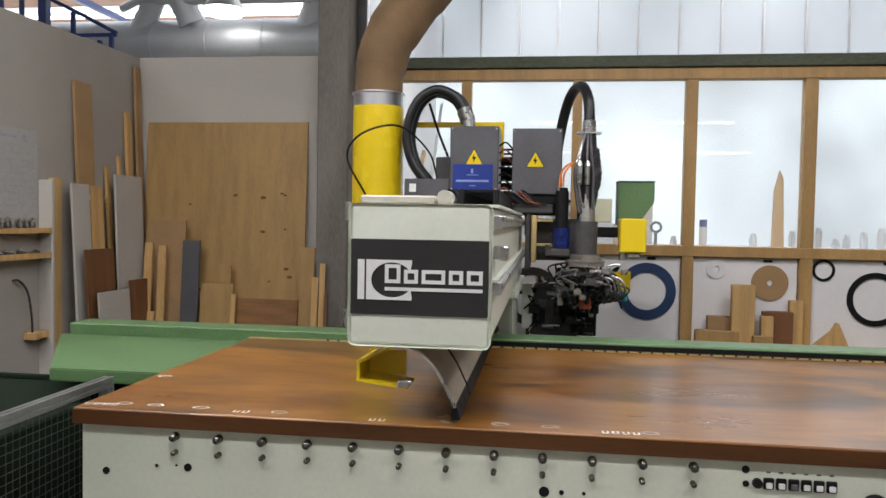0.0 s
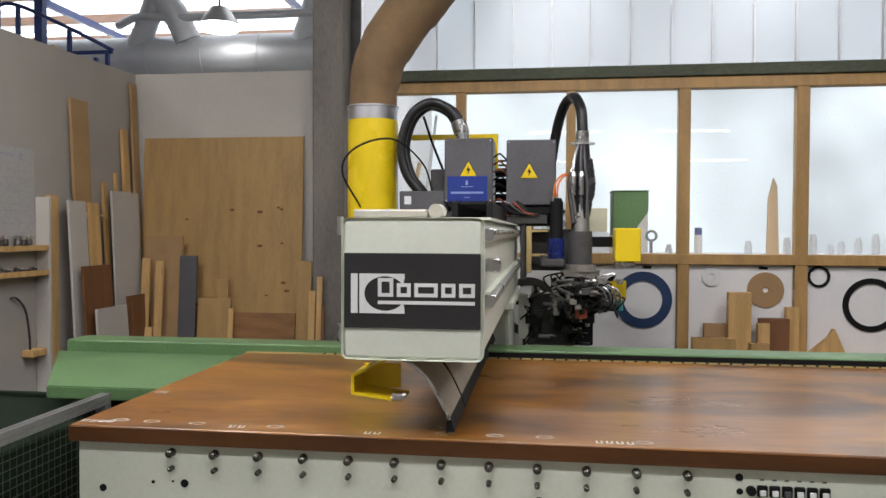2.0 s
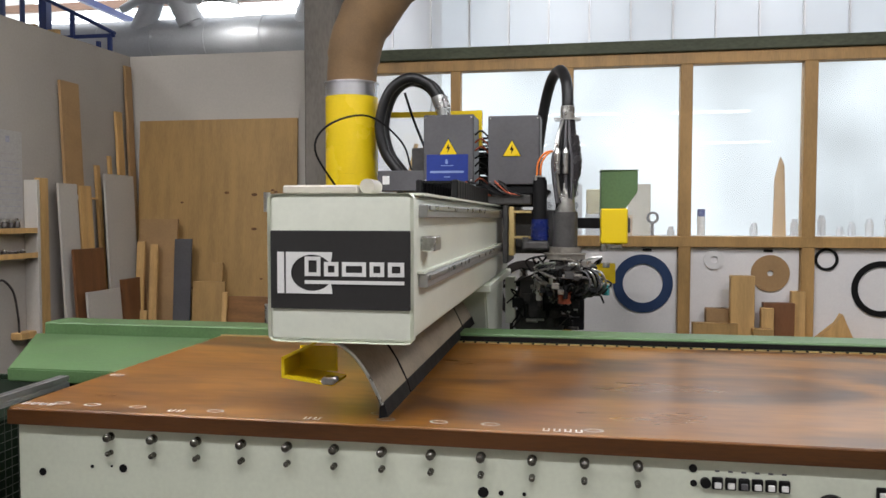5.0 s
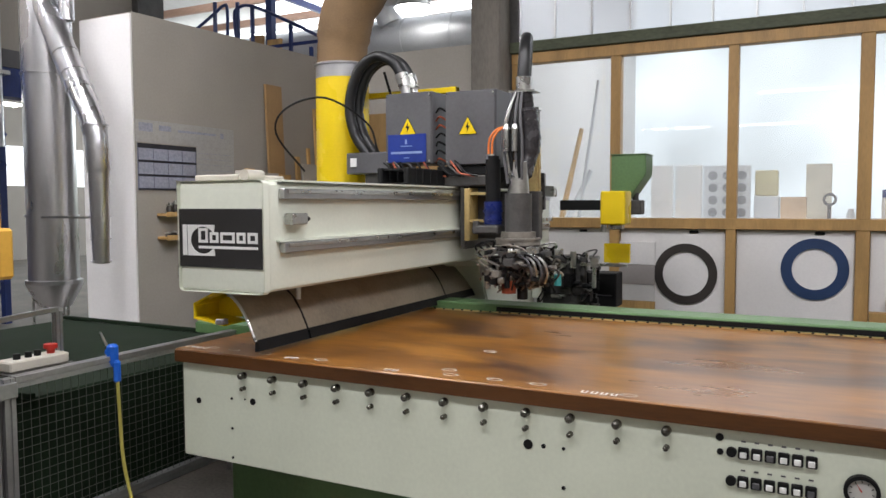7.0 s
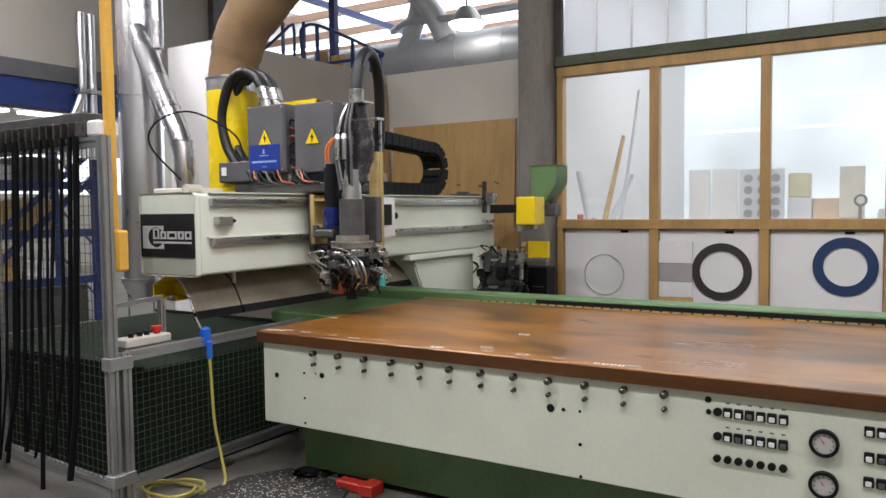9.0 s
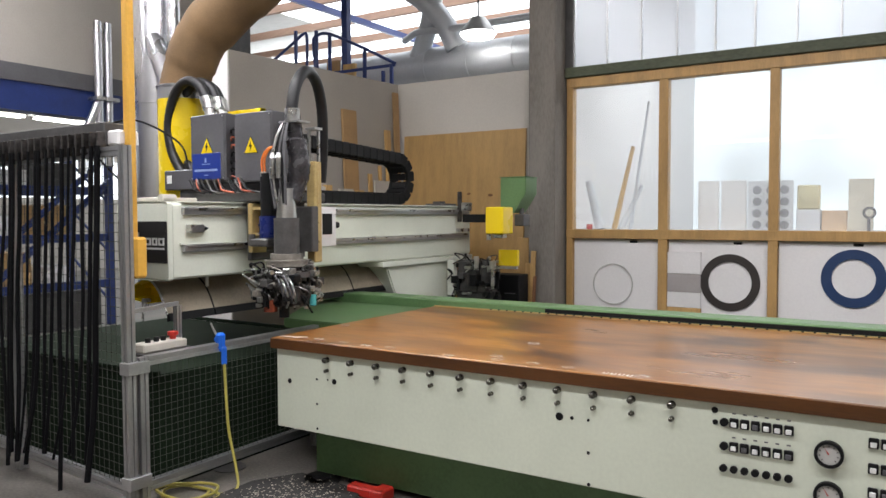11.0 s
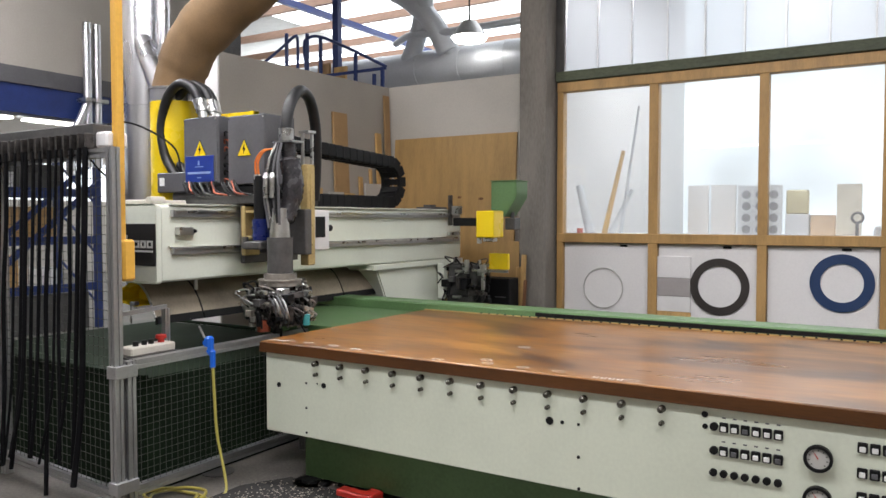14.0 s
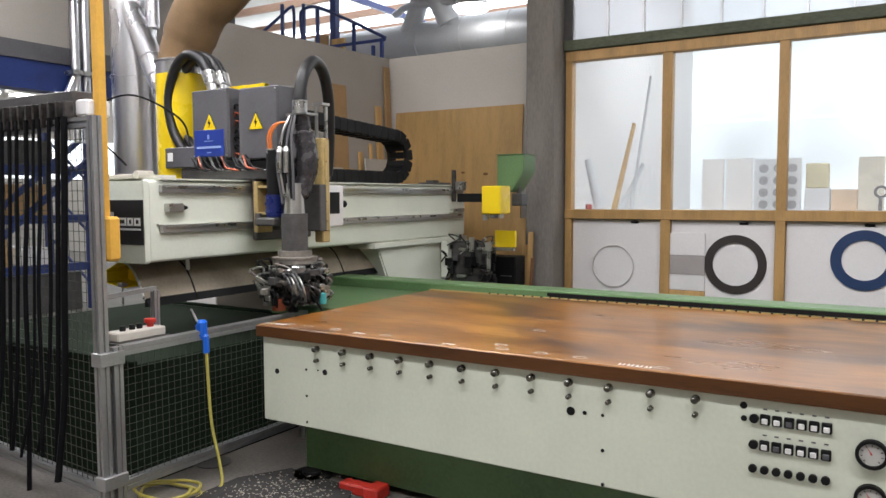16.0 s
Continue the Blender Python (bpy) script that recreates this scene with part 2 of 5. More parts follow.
def bm_tube(pts, r, n=10, ridge=0.0, smooth=6):
    """A round tube along a smooth path; ridge > 0 gives a ribbed hose."""
    path = smooth_path(pts, smooth) if smooth else [Vector(a) for a in pts]
    bm, rings, up = bmesh.new(), [], None
    for i, c in enumerate(path):
        d = (path[min(i + 1, len(path) - 1)] - path[max(i - 1, 0)]).normalized()
        if up is None:
            up = d.orthogonal().normalized()
        up = (up - d * up.dot(d)).normalized()
        side, rad = d.cross(up), r[i * (len(r) - 1) // max(1, len(path) - 1)] if isinstance(r, (list, tuple)) else r
        rad *= 1 + (ridge if i % 2 else -ridge)
        rings.append([bm.verts.new(c + rad * (math.cos(a) * up + math.sin(a) * side)) for a in (2 * math.pi * k / n for k in range(n))])
    for a, b in zip(rings, rings[1:]):
        for k in range(n):
            bm.faces.new((a[k], a[(k + 1) % n], b[(k + 1) % n], b[k]))
    bm.faces.new(rings[0][::-1])
    bm.faces.new(rings[-1])
    return bm


def bm_prism(outline, axis, a, b, bevel=0.0):
    """An outline in two coordinates pulled along an axis from a to b."""
    place = {"x": lambda u, v, w: (w, u, v), "y": lambda u, v, w: (u, w, v), "z": lambda u, v, w: (u, v, w)}[axis]
    bm = bmesh.new()
    lo = [bm.verts.new(place(u, v, a)) for u, v in outline]
    hi = [bm.verts.new(place(u, v, b)) for u, v in outline]
    n = len(outline)
    bm.faces.new(lo[::-1])
    bm.faces.new(hi)
    for i in range(n):
        bm.faces.new((lo[i], lo[(i + 1) % n], hi[(i + 1) % n], hi[i]))
    bmesh.ops.recalc_face_normals(bm, faces=bm.faces[:])
    if bevel:
        bmesh.ops.bevel(bm, geom=bm.edges[:], offset=bevel, segments=2, affect="EDGES")
    return bm


def bm_ring(c, r_out, r_in, depth, axis="y", n=48):
    """A flat ring with thickness."""
    bm = bmesh.new()
    rows = []
    for r, d in ((r_out, 0), (r_out, depth), (r_in, depth), (r_in, 0)):
        row = []
        for k in range(n):
            a = 2 * math.pi * k / n
            u, v = r * math.cos(a), r * math.sin(a)
            row.append(bm.verts.new(Vector(c) + Vector((u, -d, v) if axis == "y" else (u, v, d))))
        rows.append(row)
    for a, b in zip(rows, rows[1:] + rows[:1]):
        for k in range(n):
            bm.faces.new((a[k], a[(k + 1) % n], b[(k + 1) % n], b[k]))
    bmesh.ops.recalc_face_normals(bm, faces=bm.faces[:])
    return bm


def join(*bms):
    out = bms[0]
    for b in bms[1:]:
        tmp = bpy.data.meshes.new("tmp")
        b.to_mesh(tmp)
        out.from_mesh(tmp)
        bpy.data.meshes.remove(tmp)
        b.free()
    return out


def part(name, bm, material, parent=None, label="", flat=False):
    """Links a bmesh as one mesh object, under a thing or part if given."""
    me = bpy.data.meshes.new(name)
    bm.to_mesh(me)
    bm.free()
    me.materials.append(material)
    if not flat:
        me.shade_smooth()
        me.set_sharp_from_angle(angle=radians(35))
    ob = new(name, me)
    if parent:
        ob.parent = parent
        ob.location = -sum((o.location for o in (parent, parent.parent) if o), Vector())
    if label:
        ob["label"] = label
    return ob


def thing(name, at, label, category, group=""):
    """An Empty at a thing's base; its parts take world coordinates less this place."""
    ob = new(name)
    ob.location = at
    return tagged(ob, label, category, group)


def struct(name, bm, material, label, category):
    return tagged(part(name, bm, material), label, category, kind="structure")


def solo(name, bm, material, label, category, group=""):
    return tagged(part(name, bm, material), label, category, group)


# ---------------------------------------------------------------- the hall
struct("floor", bm_box(-16, -8, -0.2, 8, 16, 0), FLOOR, "stained grey concrete workshop floor", "floor")
struct("ceiling", bm_box(-16, -8, 6.6, 8, 16.0, 6.8), CEIL, "white roof deck high over the workshop", "ceiling")
struct("wall_south", bm_box(-16, -8.2, 0, 8, -8, 6.6), WALL, "plain plastered wall closing the hall", "wall")
struct("wall_east", bm_box(8, -8.2, 0, 8.2, 16, 6.6), WALL, "plain plastered wall closing the hall", "wall")
struct("wall_west", bm_box(-16.2, -8.2, 0, -16, 16, 6.6), WALL, "plain plastered wall at the far end", "wall")
struct("wall_partition_side", bm_prism([(1.54, 0), (4.09, 0), (4.09, 2.865), (1.54, 2.812)], "x", -2.60, -2.05, 0.004), WALL, "warm grey partition wall beside the machine", "wall")
# Thin facing that makes the partition end paler than its side.
struct("wall_partition_end", bm_box(-2.598, 1.522, 0, -2.052, 1.538, 2.80, 0.003), WALLW, "thin white facing on the end of the partition", "wall")
struct("wall_partition_back", bm_box(-2.05, 3.955, 0, -0.302, 4.09, 2.862), WALLB, "pale partition wall behind leaning sheets", "wall")
struct("column", bm_box(-0.30, 3.62, 0, -0.03, 4.1, 6.6, 0.012), CONC, "grey-brown concrete column between wall and windows", "column")

# window wall
MULL = [(-0.01, 0.05), (0.868, 0.950), (1.784, 1.860), (2.680, 2.772), (3.586, 3.682), (4.48, 4.58), (5.38, 5.48), (6.3, 6.4), (7.2, 7.3)]
Y0 = 3.85
struct("wall_under_windows", bm_box(-0.03, Y0 + 0.06, 0, 8, Y0 + 0.14, 1.2), WALLW, "white boards under the windows", "wall")
for i, (a, b) in enumerate(MULL):
    struct(f"window_post_{i + 1}", bm_box(a, Y0, 0, b, Y0 + 0.1, 2.62, 0.004), WOODF, "brown wooden window post", "window post")
struct("window_mid_rail", bm_box(-0.012, Y0 - 0.004, 1.2, 8, Y0 + 0.17, 1.285, 0.004), WOODF, "brown wooden rail and sill under the panes", "window rail")
struct("window_top_rail", bm_box(-0.012, Y0 - 0.004, 2.62, 8, Y0 + 0.1, 2.712, 0.004), WOODF, "brown wooden rail over the panes", "window rail")
struct("lintel", bm_box(-0.02, Y0 - 0.03, 2.714, 8, Y0 + 0.12, 2.808, 0.006), GREENBEAM, "green stained timber lintel", "beam")
for i, ((a, b), (c, d)) in enumerate(zip(MULL, MULL[1:])):
    w = struct(f"window_{i + 1}", bm_box(b, Y0 + 0.04, 1.285, c, Y0 + 0.046, 2.62), PANE, "clear fixed pane in a wooden frame", "window")
    w.visible_shadow = False
    part("panel", bm_box(b + 0.004, Y0 + 0.045, 0.02, c - 0.004, Y0 + 0.06, 1.196, 0.003), WALLW, bpy.data.objects["wall_under_windows"], "white board panel")
    part("latch", bm_box((b + c) / 2 + 0.14, Y0 + 0.034, 1.165, (b + c) / 2 + 0.21, Y0 + 0.045, 1.185, 0.004), BLACK, bpy.data.objects["wall_under_windows"], "small black latch")
upper = new("upper_glazing")
tagged(upper, "translucent polycarbonate glazing with thin vertical ribs", "glazing", kind="structure")
for i in range(25):
    x = 0.06 + 0.32 * i
    p = part("sheet", bm_box(x + 0.007, Y0 + 0.03, 2.81, x + 0.31, Y0 + 0.05, 6.6), POLY, upper)
    p.visible_shadow = False
    part("rib", bm_box(x - 0.009, Y0 + 0.015, 2.81, x + 0.005, Y0 + 0.06, 6.6), ALU, upper, "thin grey rib")
struct("glazing_jamb", bm_box(-0.026, Y0 + 0.0, 2.81, 0.05, Y0 + 0.07, 6.6), DKGREY, "dark jamb beside the glazing", "trim")
struct("backdrop_daylight", bm_box(-0.2, 9.0, -0.5, 14, 9.05, 7.5), DAY, "white daylight beyond the windows", "backdrop")
struct("backdrop_roof_light", bm_box(-16, 15.9, 3.0, -0.3, 15.95, 9.0), DAY2, "bright glazed gable far behind", "backdrop")
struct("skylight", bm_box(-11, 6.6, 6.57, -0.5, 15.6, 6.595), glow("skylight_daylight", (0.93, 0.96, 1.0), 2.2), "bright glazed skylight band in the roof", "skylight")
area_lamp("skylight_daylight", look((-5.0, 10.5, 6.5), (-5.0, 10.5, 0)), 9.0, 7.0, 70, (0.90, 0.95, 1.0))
struct("back_room_wall", bm_box(-0.2, 4.102, 0, -0.1, 9.0, 6.6), WALLW, "white side wall of the next room", "wall")

# fluorescent lamps
def fluorescent(x, y, z, top, power, label, turn=0):
    lamp = thing("fluorescent_light", (x, y, z), label, "ceiling light", "hall lights")
    part("housing", bm_box(x - 0.75, y - 0.12, z + 0.04, x + 0.75, y + 0.12, z + 0.10, 0.01), CEIL, lamp)
    for s in (-0.06, 0.06):
        part("tube", bm_cyl((x - 0.7, y + s, z + 0.015), (x + 0.7, y + s, z + 0.015), 0.018, n=10), TUBEGLOW, lamp)
    for s in (-0.6, 0.6):
        part("hanger", bm_cyl((x + s, y, z + 0.1), (x + s, y, top), 0.006, n=6), STEEL, lamp)
    lamp.rotation_euler[2] = radians(turn)
    if power:
        area_lamp("fluorescent_glow", look((x, y, z - 0.02), (x, y, 0)), 1.4, 0.25, power, (0.965, 0.955, 1.0))


for x, y in TUBES:
    fluorescent(x, y, 4.6, 6.6, LAMP_POWER, "white twin-tube fluorescent light hung out of view under the roof")
for x, y in TUBES_LOW:
    fluorescent(x, y, 3.0, 6.6, 0, "white twin-tube fluorescent light hanging low over the aisle")
for x, y in TUBES_MID:
    fluorescent(x, y, 3.4, 6.6, 0, "white twin-tube fluorescent light hanging over the aisle")
for y in (0.9, 2.5, 4.1, 5.9):
    fluorescent(-8.2, y, 2.86, 6.6, 0, "white twin-tube fluorescent light over the side aisle", 90)
for x, y in TUBES_NEXT:
    fluorescent(x, y, 4.3, 6.6, 55, "assumed twin-tube light added to brighten the next room")

# ---------------------------------------------------------------- machine: table and bed
bed = thing("machine_bed", (0.5, 2.0, 0), "green painted cast machine bed behind the table", "machine bed")
part("rail_strip", bm_box(-1.15, 1.60, 0, 6.5, 1.80, 0.825, 0.008), GREEN, bed, "green raised guard strip")
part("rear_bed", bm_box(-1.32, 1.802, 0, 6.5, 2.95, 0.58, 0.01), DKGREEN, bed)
part("side_cover", bm_prism([(-1.2, 1.598), (-0.06, 1.598), (-0.06, 0.67), (-0.62, 0.67)], "z", 0.70, 0.76, 0.006), GREEN, bed, "flat green side cover")
part("slot", bm_box(0.80, 1.592, 0.788, 6.5, 1.602, 0.812), BLACK, bed, "black slot along the strip")
part("scale", bm_box(-0.05, 1.582, 0.778, 6.5, 1.5915, 0.785), IVORY, bed, "yellow measuring scale")
for i in range(70):
    part("scale_mark", bm_box(0.4 + i * 0.06, 1.581, 0.7795, 0.412 + i * 0.06, 1.5905, 0.7865), BLACK, bed)

table = thing("machine_table", (2.5, 0.7, 0), "long cream-panelled machine table with worn brown phenolic top", "machine table")
part("tabletop", bm_box(-0.045, -0.02, 0.722, 6.5, 1.573, 0.78, 0.004), TABLE, table, "worn brown phenolic top with chalk marks")
part("edge_band", bm_box(-0.046, -0.024, 0.724, 6.5, -0.0195, 0.774), TEDGE, table, "red-brown table edge")
part("front_panel", bm_box(-0.024, 0.0, 0.305, 6.5, 0.03, 0.72, 0.004), CREAM2, table, "cream-green enamelled front panel")
part("side_panel", bm_box(-0.021, 0.032, 0.305, 0.003, 1.5, 0.72), CREAM2, table)
part("base", bm_box(0.10, 0.16, 0.035, 6.5, 1.5, 0.304, 0.006), GREEN, table, "green steel base")
for x in (0.32, 1.6, 3.0, 4.5):
    part("foot", bm_cyl((x, 0.24, 0), (x, 0.24, 0.035), 0.05, n=16), BLACK, table)
def knob_mesh(x, z, r):
    """A turned ball knob on a short collar."""
    ball = bmesh.new()
    bmesh.ops.create_uvsphere(ball, u_segments=14, v_segments=9, radius=r)
    ball.transform(Matrix.Translation((x, -0.012 - r * 0.7, z)))
    return join(bm_cyl((x, 0.0, z), (x, -0.008, z), r * 1.05, r * 0.8, 14), bm_cyl((x, -0.008, z), (x, -0.016, z), r * 0.5, n=10), ball)


for i in range(12):
    x = 0.327 + 0.1575 * i
    for z, r in ((0.692, 0.0145), (0.637, 0.0095)):
        part("valve_knob", knob_mesh(x, z, r), KNOB, table)
for x, z, r in ((0.069, 0.556, 0.013), (0.372, 0.585, 0.014), (1.594, 0.58, 0.017), (1.65, 0.581, 0.008), (0.257, 0.585, 0.006), (0.257, 0.457, 0.006), (0.257, 0.33, 0.006), (0.33, 0.59, 0.004),
                (1.721, 0.582, 0.006), (1.722, 0.447, 0.007), (1.724, 0.316, 0.007), (2.218, 0.692, 0.012), (2.22, 0.647, 0.010)):
    part("bolt_hole", bm_cyl((x, 0.004, z), (x, -0.003, z), r, n=14), BLACK, table)
for row, z in ((0, 0.652), (1, 0.563)):
    part("round_button", bm_cyl((2.253, 0.0, z), (2.253, -0.014, z), 0.015, n=16), BLACK, table)
    for i in range(6):
        x = 2.287 + 0.0372 * i
        b = part("push_button", bm_box(x - 0.0155, -0.010, z - 0.018, x + 0.0155, 0.001, z + 0.018, 0.003), BLACK, table)
        part("button_cap", bm_box(x - 0.0095, -0.017, z - 0.013, x + 0.0095, -0.0095, z + 0.005, 0.002), WHITE if (i * 7 + row * 3) % 4 != 2 else GREY, b, "pale square cap" if (i * 7 + row * 3) % 4 != 2 else "dark square cap")
        part("legend", bm_box(x - 0.007, -0.0012, z + 0.032, x + 0.006, 0.001, z + 0.037), GREY, table)
for i in range(7):
    x = 2.252 + 0.037 * i
    part("round_button", bm_cyl((x, 0.0, 0.48), (x, -0.014, 0.48), 0.0135, n=16), BLACK, table)
for i in range(6):
    x = 2.735 + 0.037 * i
    for z in (0.648, 0.561, 0.478):
        b = part("push_button", bm_box(x - 0.0155, -0.010, z - 0.018, x + 0.0155, 0.001, z + 0.018, 0.003), BLACK, table)
        part("button_cap", bm_box(x - 0.0095, -0.017, z - 0.013, x + 0.0095, -0.0095, z + 0.005, 0.002), WHITE if (i + int(z * 100)) % 3 else GREY, b)
for z in (0.592, 0.448):
    g = part("pressure_gauge", join(bm_cyl((2.602, 0.0, z), (2.602, -0.018, z), 0.045, n=32), bm_ring((2.602, -0.014, z), 0.0465, 0.036, 0.014)), BLACK, table, "round black-rimmed pressure gauge")
    part("dial", bm_cyl((2.602, -0.018, z), (2.602, -0.0205, z), 0.0355, n=32), DIAL, g, "greyed white dial")
    part("needle", bm_prism([(2.600, z - 0.002), (2.604, z + 0.001), (2.588, z + 0.022)], "y", -0.0225, -0.021), RED, g)
    for k in range(9):
        a = radians(-45 + 270 / 8 * k)
        part("tick", bm_box(-0.0012, -0.0222, 0.026, 0.0012, -0.0206, 0.032), BLACK, g).matrix_local = Matrix.Translation((2.602, 0, z)) @ Matrix.Rotation(a - radians(90), 4, "Y")
CHALK = mat("faded_chalk", (0.52, 0.47, 0.42), 0.7, var=0.25, scale=40)
# chalk marks on the table front edge
for x, y, n in ((-0.035, 0.025, 4), (0.52, 0.02, 2), (1.005, 0.006, 2), (1.775, 0.004, 4)):
    for i in range(n):
        part("chalk_mark", join(bm_box(x + i * 0.033, y, 0.7795, x + i * 0.033 + 0.006, y + 0.03, 0.7808), bm_box(x + i * 0.033, y, 0.7795, x + i * 0.033 + 0.022, y + 0.006, 0.7808), bm_box(x + i * 0.033 + 0.016, y, 0.7795, x + i * 0.033 + 0.022, y + 0.03, 0.7808)), WHITE, table, "white painted mark")
for x, y in ((0.100, 0.064), (0.218, 0.063), (0.391, 0.059), (0.68, 0.054), (1.272, 0.05), (1.445, 0.05), (1.61, 0.052), (1.93, 0.035), (0.01, 0.525), (1.23, 0.516), (1.232, 0.12)):
    bm = bm_ring((0, 0, 0.7795), 0.031, 0.022, 0.0012, "z", 20)
    bm.transform(Matrix.Translation((x, y, 0)) @ Matrix.Diagonal((1, 0.62, 1, 1)))
    part("chalk_ring", bm, CHALK, table, "white painted ring")

# ---------------------------------------------------------------- gantry (x from its own right flank)
gantry = thing("gantry", (0, 0, 0), "cream-green machine gantry with black face plate, overhanging the table", "machine gantry")
beam = part("beam", bm_box(-0.452, -0.05, 1.052, 0.0, 3.38, 1.50, 0.03, 3), CREAM, gantry, "cream-green steel box beam")
face = part("face_cap", bm_box(-0.458, -0.075, 1.046, 0.006, -0.052, 1.506, 0.028, 3), CREAM, gantry)
part("face_plate", bm_box(-0.448, -0.083, 1.150, -0.004, -0.0752, 1.392, 0.002), BLACKPL, gantry, "black rectangular face plate")


def logo():
    """White marks on the face plate: a bar, a broken ring block and a row of plain strokes."""
    y0, y1 = -0.0865, -0.0832
    u0, u1, v0, v1 = -0.424, -0.248, 1.198, 1.326
    part("emblem", bm_box(u0, y0, v0, u0 + 0.022, y1, v1), WHITE, gantry, "white emblem bar")
    out = [(u0 + 0.028, v0), (u0 + 0.028, v1), (u1, v1), (u1, v1 - 0.012)]
    n, cx, cz, rx, rz = 22, -0.312, 1.262, 0.068, 0.056
    arc = [(cx + rx * math.cos(a), cz + rz * math.sin(a)) for a in (radians(30 + 300 * k / n) for k in range(n + 1))]
    part("emblem", bm_prism([*out, *arc, (u1, v0 + 0.012), (u1, v0)], "y", y0, y1), WHITE, gantry, "white emblem block")
    x, z, e = -0.335, 1.252, 0.0115
    for w, hh in ((0.050, 0.060), (0.045, 0.044), (0.075, 0.044), (0.045, 0.044), (0.050, 0.044)):
        part("mark_block", join(bm_box(x, y0 - 0.0006, z, x + e, y1, z + hh), bm_box(x + w - e, y0 - 0.0006, z, x + w, y1, z + hh), bm_box(x + e, y0 - 0.0006, z, x + w - e, y1, z + e), bm_box(x + e, y0 - 0.0006, z + hh - e, x + w - e, y1, z + hh)), WHITE, gantry)
        x += w + 0.012
    part("underline", bm_box(-0.335, y0 - 0.0006, 1.228, -0.022, y1, 1.239), WHITE, gantry)


logo()
for z in (1.452, 1.233):
    part("guide_rail", bm_box(0.0, 0.02, z - 0.021, 0.03, 3.3, z + 0.021, 0.003), ALU, gantry, "grey steel guide rail")
    part("rail_cap", bm_box(0.0305, 0.04, z + 0.002, 0.037, 3.28, z + 0.018, 0.002), STEEL, gantry, "bright steel rail face")
part("rail_ledge", bm_box(0.0, 0.0, 1.256, 0.022, 3.3, 1.264), CREAM, gantry)
part("top_flange", bm_box(-0.44, 0.02, 1.501, 0.02, 3.36, 1.509), CREAM, gantry)
ls = part("limit_switch", bm_box(0.0, 0.05, 1.325, 0.05, 0.15, 1.372, 0.004), STEEL, gantry, "grey limit switch")
part("switch_nose", bm_cyl((0.025, 0.15, 1.348), (0.025, 0.19, 1.348), 0.02, 0.006, 14), BLACK, ls)
part("shelf_plate", bm_box(-0.44, 0.0, 1.507, -0.19, 0.30, 1.535, 0.006), PALEBOX, gantry, "dusty ivory plate on the beam")
part("roll", bm_cyl((-0.16, 0.0, 1.53), (-0.16, 0.10, 1.53), 0.024, n=20), PALEBOX, gantry)
for z in (1.45, 1.10):
    part("hinge", bm_cyl((-0.466, -0.06, z), (-0.466, -0.06, z + 0.06), 0.011, n=12), STEEL, gantry)
# dust curtain under the beam
prof = [(-0.33, 1.045), (-0.26, 1.03), (-0.20, 0.985), (-0.155, 0.92), (-0.115, 0.838)]
for y in (0.347, 1.737):
    part("flap_seam", bm_tube([(x + 0.006, y, z) for x, z in prof], 0.006, 8), BLACK, gantry, "dark folded seam between flaps")
for a, b in ((0.0, 0.345), (0.349, 1.735), (1.739, 2.15)):
    outl = prof + [(x + 0.006, z + 0.004) for x, z in prof[::-1]]
    part("curtain_flap", bm_prism(outl, "y", a, b), TAN, gantry, "curved tan rubber dust flap")
    outl = [(-0.122, 0.850), (-0.108, 0.845), (-0.095, 0.80), (-0.125, 0.795)]
    part("brush", bm_prism(outl, "y", a + 0.005, b - 0.005), BLACK, gantry, "black brush strip")
part("flap_edge", bm_tube([(x + 0.003, -0.004, z + 0.002) for x, z in prof], 0.006, 8), STEEL, gantry)
part("tray", join(bm_prism([(-0.44, 0.985), (-0.32, 1.04), (-0.315, 1.035), (-0.43, 0.978), (-0.43, 0.925), (-0.27, 0.905), (-0.27, 0.897), (-0.44, 0.918)], "y", -0.02, 0.13), bm_box(-0.43, 0.125, 0.915, -0.3, 0.13, 1.0)), YELLOW, gantry, "yellow folded steel tray")
part("tray_lever", join(bm_box(-0.30, -0.04, 0.905, -0.26, 0.0, 0.928, 0.004), bm_cyl((-0.3, -0.03, 0.91), (-0.25, -0.03, 0.925), 0.008, n=10)), STEEL, gantry)
part("bracket", bm_cyl((-0.14, 0.32, 0.98), (-0.14, 0.32, 1.052), 0.012, n=10), STEEL, gantry)
part("leg", bm_prism([(2.02, 1.051), (2.25, 0.60), (3.05, 0.60), (3.15, 1.051)], "x", -0.42, -0.015, 0.012), CREAM, gantry, "cream-green gantry leg")
part("leg_plate", bm_box(-0.44, 1.95, 1.005, 0.02, 3.38, 1.049, 0.005), CREAM, gantry)
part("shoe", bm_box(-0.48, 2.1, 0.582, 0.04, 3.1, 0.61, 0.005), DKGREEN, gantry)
part("stop_post", bm_box(0.02, 3.1, 1.36, 0.05, 3.14, 1.64, 0.004), DSTEEL, gantry, "dark steel stop post")
part("stop_bracket", bm_box(0.02, 3.12, 1.46, 0.12, 3.2, 1.54, 0.005), STEEL, gantry)
part("stop_lug", bm_box(0.04, 3.05, 1.27, 0.07, 3.25, 1.30, 0.003), STEEL, gantry)
part("terminal_strip", join(bm_box(-0.2, 2.9, 1.509, -0.02, 3.15, 1.53, 0.004), bm_box(-0.15, 2.95, 1.53, -0.08, 3.05, 1.55)), DKGREY, gantry)

